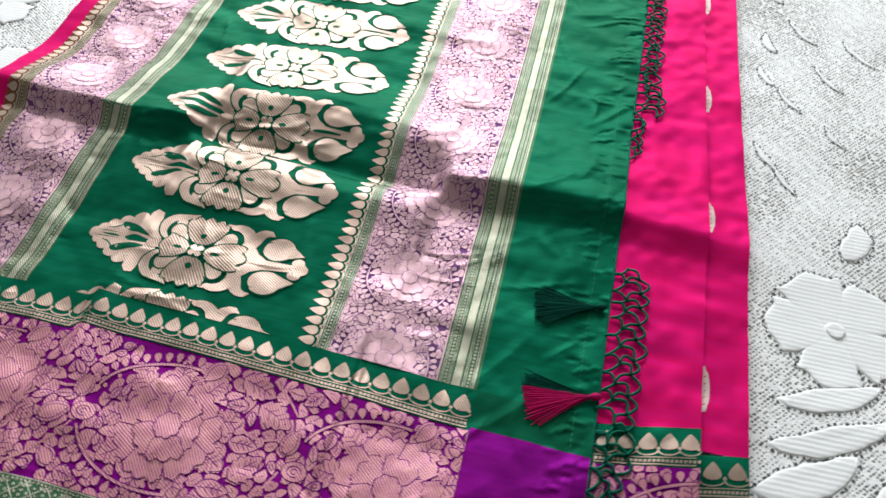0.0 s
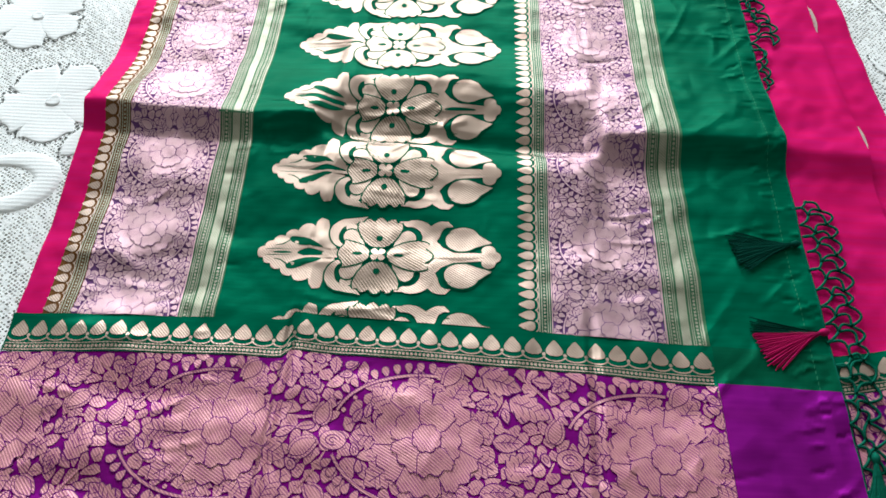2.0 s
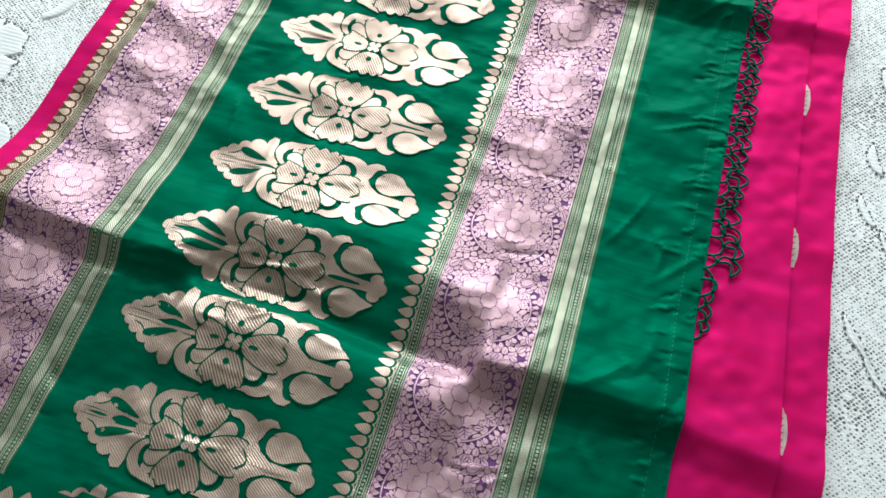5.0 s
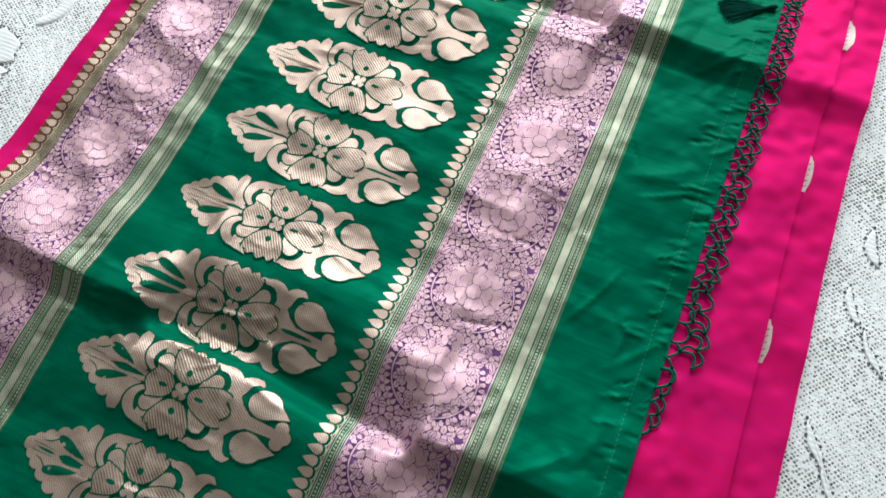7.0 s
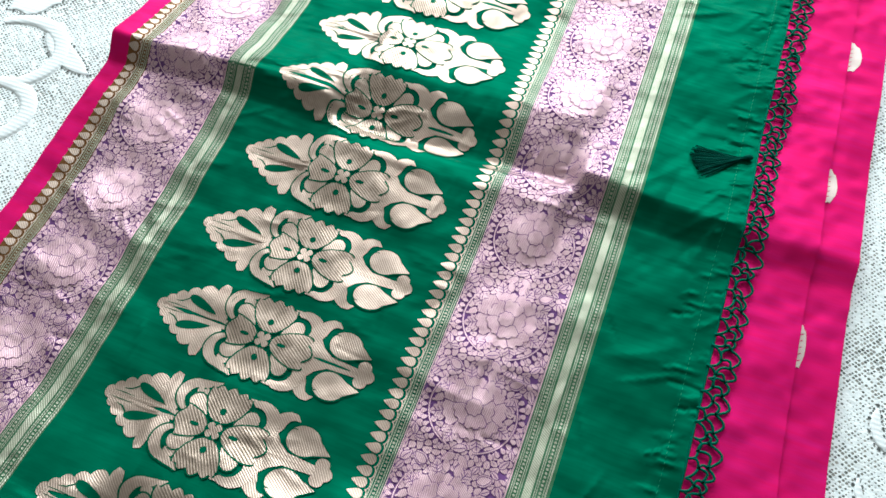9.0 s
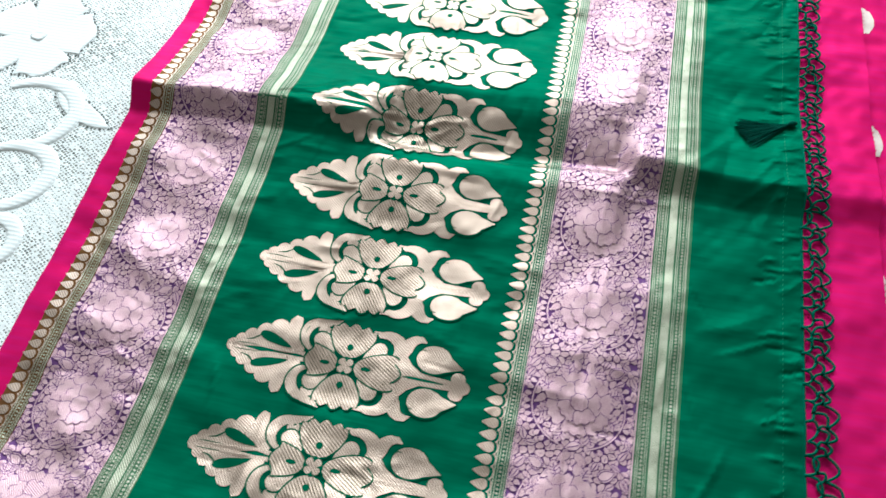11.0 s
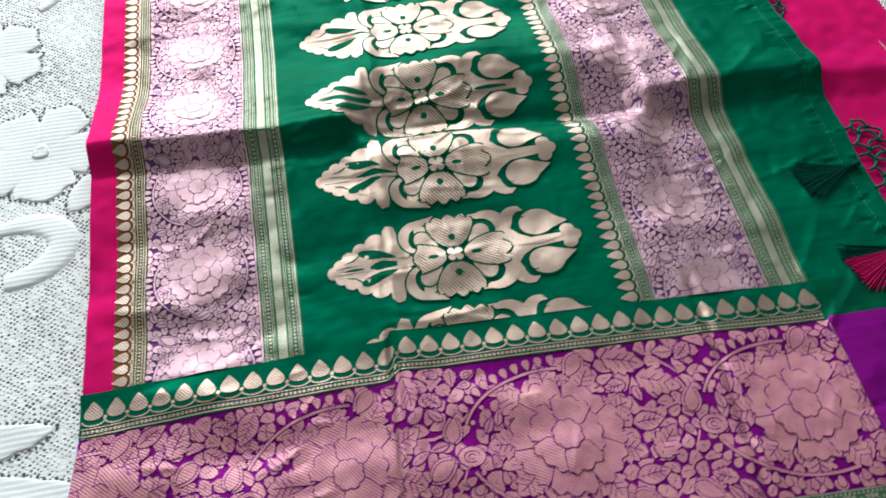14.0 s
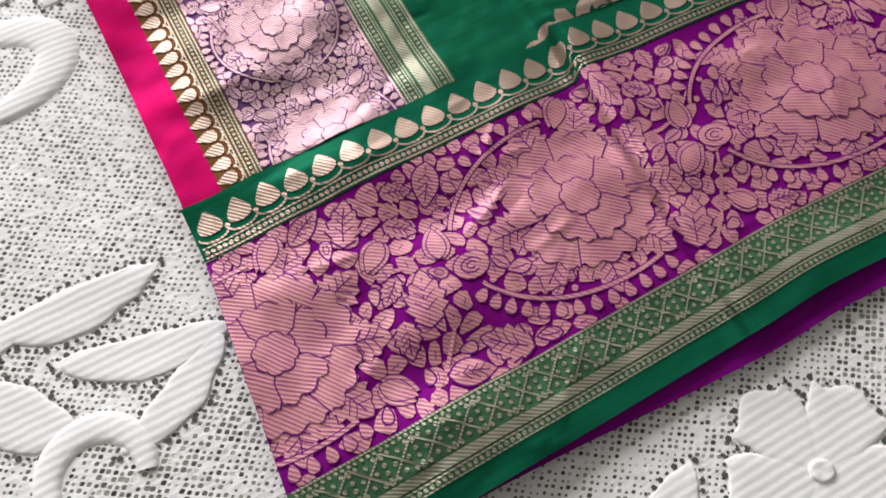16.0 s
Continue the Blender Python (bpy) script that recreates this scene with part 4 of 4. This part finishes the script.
for par, x0, sgn in ((stripe_l, -0.073, 1), (stripe_r, 0.184, 1)):
    k = [(0.0006, 0.0009, 1), (0.0022, 0.0005, 0), (0.0032, 0.0005, 0), (0.0062, 0.0005, 0), (0.0072, 0.0004, 0), (0.0107, 0.0044, 0), (0.0142, 0.0005, 0), (0.0152, 0.0005, 0), (0.0187, 0.0005, 0), (0.0199, 0.0009, 0)]
    stripes("stripe_pattern", par, [(x0 + a, w, m) for a, w, m in k], [(x0 + 0.0047, 0.0008, 0.0021), (x0 + 0.0170, 0.0008, 0.0021)], [ZARI_LINE, ZARI_LILAC])

# ---- floral brocade bands
PERIOD = 0.0535


def brocade_cell(w):
    F, B = Figures(), Board(w, PERIOD, 0.00025)
    peony(F, 0.0165, B, 8, 3)
    for side in (0, 1):
        half_ring(F, B, 0, -0.0015, 0.0238, 0.0225, *((-72, 34) if side == 0 else (252, 146)), 0.0008, 0.0036, 8.2, 1.2, 0.0003)
        s = 1 - 2 * side
        tulip(F, 0.0080, math.radians(90 - s * 62), (s * 0.0140, 0.0178), 1.4, B)
        outlined(F, turn(leaf_shape(0.0078, 0.0040, 11), math.radians(90 - s * 20), (s * 0.0022, 0.0170)), 1.2, 0.0003)
        outlined(F, turn(leaf_shape(0.0080, 0.0042, 11), math.radians(-90 + s * 52), (s * 0.0010, -0.0262)), 1.2, 0.0003)
        B.mark(turn(leaf_shape(0.0078, 0.0040, 11), math.radians(90 - s * 20), (s * 0.0022, 0.0170)))
        B.mark(turn(leaf_shape(0.0080, 0.0042, 11), math.radians(-90 + s * 52), (s * 0.0010, -0.0262)))
    fill(lambda x, y: F, B, random.Random(5), (("toothed", 0.0085, 260), ("leaf", 0.0080, 400), ("leaf", 0.0056, 500), ("bud", 0.0042, 300)), 0.0003)
    B.settle(0.0016)
    cells(F, w, PERIOD, 0.0030, 0.00015, random.Random(3), 0.03, B)
    return F


for par, x0, x1 in ((broc_l, -0.128, -0.073), (broc_r, 0.126, 0.184)):
    cell = brocade_cell(x1 - x0)
    for k in range(20):
        yc = -0.0485 + PERIOD * k
        if yc - PERIOD / 2 > Y1:
            break
        cell.move(lambda X, Y: (X + (x0 + x1) / 2, Y + yc)).lay("flower_medallion", [ZARI_LILAC, VIOLET_LINE], par, keep=limits(ya=lambda X: Y0 + sag(X), yb=Y1))

# ---- border: hearts, wave, beads, flowers, lattice


def border_hearts(x0, x1, parent, height=None, place=None):
    n = round((x1 - x0) / 0.0107)
    pitch = (x1 - x0) / n
    put_down = lambda F, nm: F.move(place or (lambda X, Y: (X, Y + sag(X)))).lay(nm, [ZARI_GOLD], parent, height=height, lift=0.00034 + (0 if height else 0.0004))
    for k in range(n):
        F, x = Figures(), x0 + (k + 0.5) * pitch
        F.star(turn(heart_shape(0.0090, 0.0094), math.radians(-90), (x, -0.0630)), 0)
        put_down(F, "woven_heart")
    F = Figures()
    for k in range(n):
        x = x0 + (k + 0.5) * pitch
        F.strip(arc(x, -0.0632, pitch * 0.5, 0.0026, 185, 355, 9), 0.0007, 0, LAYER)
        F.star(dot(0.0010, 7) + [x + pitch / 2 - 0.0011 * (k == n - 1), -0.0622], 0)
    for y, w in ((-0.0669, 0.0005), (-0.0705, 0.0007)):
        xs = np.arange(x0, x1 + 0.001, 0.003).clip(x0, x1)
        F.strip(np.stack([xs, np.full_like(xs, y)], 1), w, 0)
    for x in np.arange(x0 + 0.001, x1 - 0.0005, 0.0021):
        F.star(dot(0.0009, 6) + [x, -0.0687], 0)
    put_down(F, "beaded_edging")


border_hearts(EDGE, 0.2060, heart_border)
BAND_H, by = 0.0800, -0.1115


MEDALLIONS = (-0.151, -0.038, 0.063, 0.176)


def border_flowers(centres, x0, x1, seed):
    """Flower wreaths at the given places and leaf sprays packed between them; (name, figures) pairs about the middle line."""
    mid_x = (x0 + x1) / 2
    B = Board(x1 - x0, BAND_H, 0.0004)
    out = []
    for xc in centres:
        c = xc - mid_x
        G = Figures()
        peony(G, 0.0250, None, 9, int(xc * 1000) + 500)
        for k in range(9):
            a = 2 * math.pi * (k + 0.5) / 9
            B.mark(turn(leaf_shape(0.0160, 0.0145, 11), a, (0.0200 * math.cos(a) + c, 0.0200 * math.sin(a))))
        B.mark(dot(0.0255, 24) + [c, 0])
        F = G.move(lambda X, Y: (X + c, Y))
        half_ring(F, B, c - 0.001, 0, 0.0465, 0.0322, 84, 160, 0.0013, 0.0052, 7.0, 1.0)
        half_ring(F, B, c - 0.001, 0, 0.0465, 0.0322, 200, 288, 0.0013, 0.0052, 7.0, 1.0)
        tulip(F, 0.0120, math.radians(75), (c - 0.0530, 0.0030), 1.4, B)
        tulip(F, 0.0130, math.radians(232), (c + 0.0150, 0.0375), 1.4, B)
        rose = dot(0.0052, 14) * [1.2, 0.9] + [c - 0.0450, -0.0040]
        outlined(F, rose, 1.4, 0.0005)
        F.strip(arc(c - 0.0450, -0.0040, 0.0036, 0.0026, 0, 300, 14), 0.0005, 1, 2.6 * LAYER)
        F.strip(arc(c - 0.0450, -0.0040, 0.0016, 0.0012, 0, 300, 10), 0.0005, 1, 2.6 * LAYER)
        B.mark(rose)
        out.append(("flower_medallion", F))
    between = [(a + b) / 2 for a, b in zip(centres, centres[1:])] or [mid_x]
    sprays = [Figures() for _ in between]
    for F, xc in zip(sprays, between):
        for path in (((-0.022, -0.038), (-0.012, -0.030), (-0.002, -0.018), (0.004, -0.006)), ((-0.020, 0.008), (-0.010, 0.006), (0.000, 0.009), (0.008, 0.016)), ((-0.014, 0.037), (-0.004, 0.030), (0.004, 0.022))):
            p = np.array(path) + [xc - mid_x, 0]
            F.strip(p, np.linspace(0.0016, 0.0008, len(p)), 0, 0)
            B.mark(np.concatenate([p + [0, 0.0008], p[::-1] - [0, 0.0008]]))
    near = lambda x, y: sprays[int(np.argmin([abs(x + mid_x - q) for q in between]))]
    fill(near, B, random.Random(seed), (("toothed", 0.0190, 500), ("tulip", 0.0125, 200), ("leaf", 0.0145, 700), ("toothed", 0.0110, 700), ("leaf", 0.0085, 700), ("bud", 0.0060, 400)), 0.0005)
    B.settle()
    ground = Figures()
    cells(ground, x1 - x0, BAND_H, 0.0046, 0.00028, random.Random(seed), 0.06, B)
    out.append(("small_leaf_ground", ground))
    return mid_x, out + [("leaf_spray", F) for F in sprays]


side = lambda Y: EDGE - 0.0008 - 0.08 * np.clip(-0.0715 - Y, 0, None)
frame_limits = limits(side, 0.2068, lambda X: -0.1513 + sag(X, -0.1513), lambda X: -0.0717 + sag(X))
mid_x, flowers = border_flowers(MEDALLIONS, -0.180, 0.220, 4)
for nm, fig in flowers:
    fig.move(lambda X, Y: (X + mid_x, Y + by + sag(X + mid_x, Y + by))).lay(nm, [ZARI_COPPER, PURPLE_LINE], border, keep=frame_limits)

F = Figures()
for x in np.arange(EDGE - 0.005, 0.207, 0.0105):
    for s in (-1, 1):
        F.strip([[x - s * 0.0052, -0.1540], [x, -0.1590], [x + s * 0.0052, -0.1640]], 0.0007, 0)
    for dx, dy in ((0, 0.0031), (0, -0.0031), (0.0022, 0), (-0.0022, 0), (0.0052, 0.0012), (0.0052, -0.0012), (0.0052, 0.0035), (0.0052, -0.0035), (0.003, 0.0042), (-0.003, -0.0042), (0.003, -0.0042), (-0.003, 0.0042)):
        F.star(dot(0.0008, 6) + [x + dx, -0.1590 + dy], 0)
xs = np.arange(EDGE - 0.006, 0.207, 0.003)
for y, w in ((-0.1519, 0.0007), (-0.1662, 0.0030), (-0.1686, 0.0006), (-0.1712, 0.0005)):
    F.strip(np.stack([xs, np.full_like(xs, y)], 1), w, 0)
for x in np.arange(EDGE - 0.005, 0.2065, 0.0021):
    F.star(dot(0.0008, 6) + [x, -0.1699], 0)
    F.star(dot(0.0007, 6) + [x, -0.1532], 0)
F.move(lambda X, Y: (X, Y + sag(X, Y))).lay("lattice_pattern", [ZARI_LINE], hem_band)

# ---- borders and small motifs of the magenta folds
for nm, par, hgt, x0, x1, shift, tilt, at in (("upper", upper_fold, mid, 0.268, 0.318, -0.008, 0.18, 0.27), ("lower", lower_fold, low, 0.3185, 0.342, -0.012, 0.2, 0.32)):
    tilted = lambda X, Y, shift=shift, tilt=tilt, at=at: (X, Y + shift + tilt * (X - at))
    lift = lambda X, Y, hgt=hgt: hgt(X, Y)
    sheet("heart_border", x0, x1, -0.0715, -0.0505, GREEN, par, "green border of gold hearts", off=0.0005, height=lift, warp=tilted)
    sheet("border", x0, x1, -0.176, -0.0716, PURPLE, par, "purple border with copper flowers", off=0.0005, height=lift, warp=tilted)
    border_hearts(x0, x1, par, height=lambda X, Y, hgt=hgt: hgt(X, Y) + 0.0006, place=tilted)
    for leaf_nm, fig in border_flowers((x0 + 0.052,), x0 - 0.005, x0 + 0.060, 9)[1]:
        fig.move(lambda X, Y: tilted(X + x0 + 0.0275, Y + by)).lay(leaf_nm, [ZARI_COPPER, PURPLE_LINE], par, keep=limits(x0, x1, -9, lambda X: -0.0717 + shift + tilt * (X - at)), height=lambda X, Y, hgt=hgt: hgt(X, Y) + 0.0006)

for y in (-0.026, 0.090, 0.203, 0.315, 0.425, 0.534, 0.644, 0.754, 0.864):
    F = Figures()
    t = np.linspace(-90, 90, 13)
    w = 0.004 + 0.004 * float(step(np.array(y), 0.42, 0.15))
    F.star(np.stack([w * np.cos(np.radians(t)), 0.0135 * np.sin(np.radians(t)) + 0.001 * np.cos(np.radians(t * 9))], 1) + [0.3184, y], 0, centre=(0.3196, y))
    for k in range(5):
        F.strip([[0.3186, y - 0.009 + 0.004 * k], [0.3203, y - 0.0078 + 0.004 * k]], 0.0005, 1, LAYER)
    F = F.move(taper)
    F.lay("woven_sprig", [ZARI_PALE, PINK], lower_fold, "small pale gold woven sprig", height=low)

# ---- stitched hem of the plain end
F = Figures()
for y in np.arange(-0.165, Y1, 0.0030):
    F.strip([[0.2562, y], [0.2562 + 0.0002, y + 0.0017]], 0.00045, 0)
F.lay("hem_stitching", [STITCH], plain_end, "row of pale green stitches")


# ---- knotted fringe and tassels


def tube(path, r, sides=6, closed=False):
    p = np.asarray(path, float)
    n = len(p)
    d = (np.roll(p, -1, 0) - np.roll(p, 1, 0)) if closed else np.gradient(p, axis=0)
    d /= np.linalg.norm(d, axis=1)[:, None] + 1e-12
    up = np.array([0, 0, 1.0])
    s = np.cross(d, up)
    s /= np.linalg.norm(s, axis=1)[:, None] + 1e-9
    q = np.cross(s, d)
    a = np.linspace(0, 2 * math.pi, sides, endpoint=False)
    rr = np.asarray(r) * np.ones(n)
    v = p[:, None] + rr[:, None, None] * (np.cos(a)[None, :, None] * s[:, None] + np.sin(a)[None, :, None] * q[:, None])
    f = []
    for i in range(n if closed else n - 1):
        j = (i + 1) % n
        for k in range(sides):
            f.append([i * sides + k, j * sides + k, j * sides + (k + 1) % sides, i * sides + (k + 1) % sides])
    return v.reshape(-1, 3), f


fringe = put("fringe", mesh_from("fringe", *tube(np.stack([np.full(330, 0.2668), np.linspace(-0.17, Y1, 330), drape(np.full(330, 0.2665), np.linspace(-0.17, Y1, 330)) - 0.0002], 1), 0.0007), [CORD]), saree, "knotted green cord fringe")
rnd = random.Random(5)


def net_columns(y):
    """How far the knots of the net stand from the edge; where the net is tucked under, there are none."""
    if 0.042 < y < 0.120:
        return ()
    if y <= 0.042:
        return (0.0078, 0.0150) if y > -0.075 else (0.0055, 0.0100)
    if y < 0.166:
        return (0.0048,)
    if 0.172 < y < 0.203:
        return (0.0072, 0.0150)
    return (0.0052, 0.0098)


def knot_place(x, y):
    x, y = x + rnd.uniform(-0.0014, 0.0016), y + rnd.uniform(-0.0022, 0.0022)
    return np.array([x, y, float(mid(np.array(x), np.array(y))) + 0.0015])


def cord(a, c, bow):
    """One bowed length of cord with a knot at its outer end."""
    s = np.linspace(0, 1, 8)[:, None]
    d = c - a
    side = np.array([-d[1], d[0], 0])
    p = a + d * s + side * bow * np.sin(math.pi * s) + np.array([0, 0, 0.0006]) * np.sin(math.pi * s)
    v, f = tube(p, 0.00078, 5)
    k, g = tube(c + np.array([[-0.0011, 0, 0], [-0.0004, 0, 0.0002], [0.0004, 0, 0.0002], [0.0011, 0, 0]]), [0.0003, 0.0011, 0.0011, 0.0003], 6)
    put("fringe_cord", mesh_from("fringe_cord", np.concatenate([v, k]), f + [[i + len(v) for i in q] for q in g], [CORD]), fringe)


y, before = -0.17, []
while y < Y1 - 0.01:
    pitch = 0.0108 if y < 0.042 or 0.17 < y < 0.205 else 0.0090
    cols = net_columns(y)
    row = [knot_place(0.2668, y)] + [knot_place(0.2668 + w, y + pitch * 0.5 * (k % 2 == 0)) for k, w in enumerate(cols)]
    if cols:
        cord(row[0], row[1], rnd.uniform(-0.30, -0.05))
        if len(cols) > 1:
            cord(row[1], row[2], rnd.uniform(0.15, 0.50))
        if len(before) > 1:
            cord(row[0], before[1], rnd.uniform(0.12, 0.42))
            if len(before) > 2 and len(cols) > 1:
                cord(row[2], before[1], rnd.uniform(-0.48, -0.12))
                cord(before[2], row[2], rnd.uniform(-0.60, -0.25))
            elif len(before) == 2 and len(cols) == 1:
                cord(before[1], row[1], rnd.uniform(-0.40, -0.15))
    before = row if cols else []
    y += pitch


def tassel(x, y, ang, length, spread, mats, label, seed):
    """A knot and a bundle of loose threads that lie on the cloth."""
    rnd = random.Random(seed)
    top = tagged(new("tassel"), label)
    top.parent = saree
    V, F, M = [], [], []
    n0 = 0
    for k in range(190):
        a = rnd.gauss(0, 0.5)
        a = max(-1.1, min(1.1, a))
        l = length * rnd.uniform(0.82, 1.05)
        s = np.linspace(0, 1, 8)
        side = spread * a * s ** 1.2 + rnd.uniform(-0.0006, 0.0006)
        along = 0.002 + l * s
        lay = 0.0006 + 0.0022 * rnd.random() * (1 - 0.5 * s) + 0.0006 * np.sin(3 * s)
        px, py = x + along * math.cos(ang) - side * math.sin(ang), y + along * math.sin(ang) + side * math.cos(ang)
        v, f = tube(np.stack([px, py, drape(px, py) + lay], 1), 0.00030, 4)
        V.append(v)
        F += [[i + n0 for i in q] for q in f]
        M += [0 if a > -0.45 else 1] * len(f)
        n0 += len(v)
    put("threads", mesh_from("threads", np.concatenate(V), F, mats, M), top)
    s = np.linspace(0, 1, 9)
    px, py = x + (0.006 * s - 0.003) * math.cos(ang), y + (0.006 * s - 0.003) * math.sin(ang)
    v, f = tube(np.stack([px, py, drape(px, py) + 0.0022 + 0 * s], 1), 0.0003 + 0.0018 * np.sin(math.pi * np.clip(s, 0.03, 0.97)) ** 0.6, 10)
    put("knot", mesh_from("knot", v, f, [mats[0]]), top)


tassel(0.262, 0.009, math.radians(190), 0.033, 0.012, [TASSEL_GREEN, TASSEL_GREEN], "dark green thread tassel", 1)
tassel(0.265, -0.046, math.radians(193), 0.033, 0.014, [TASSEL_PINK, TASSEL_GREEN], "crimson thread tassel with some green threads", 2)
tassel(0.261, 0.424, math.radians(203), 0.031, 0.011, [TASSEL_GREEN, TASSEL_GREEN], "dark green thread tassel", 3)
tassel(0.2735, -0.112, math.radians(262), 0.026, 0.006, [CORD, CORD], "teal green cord tassel end", 4)
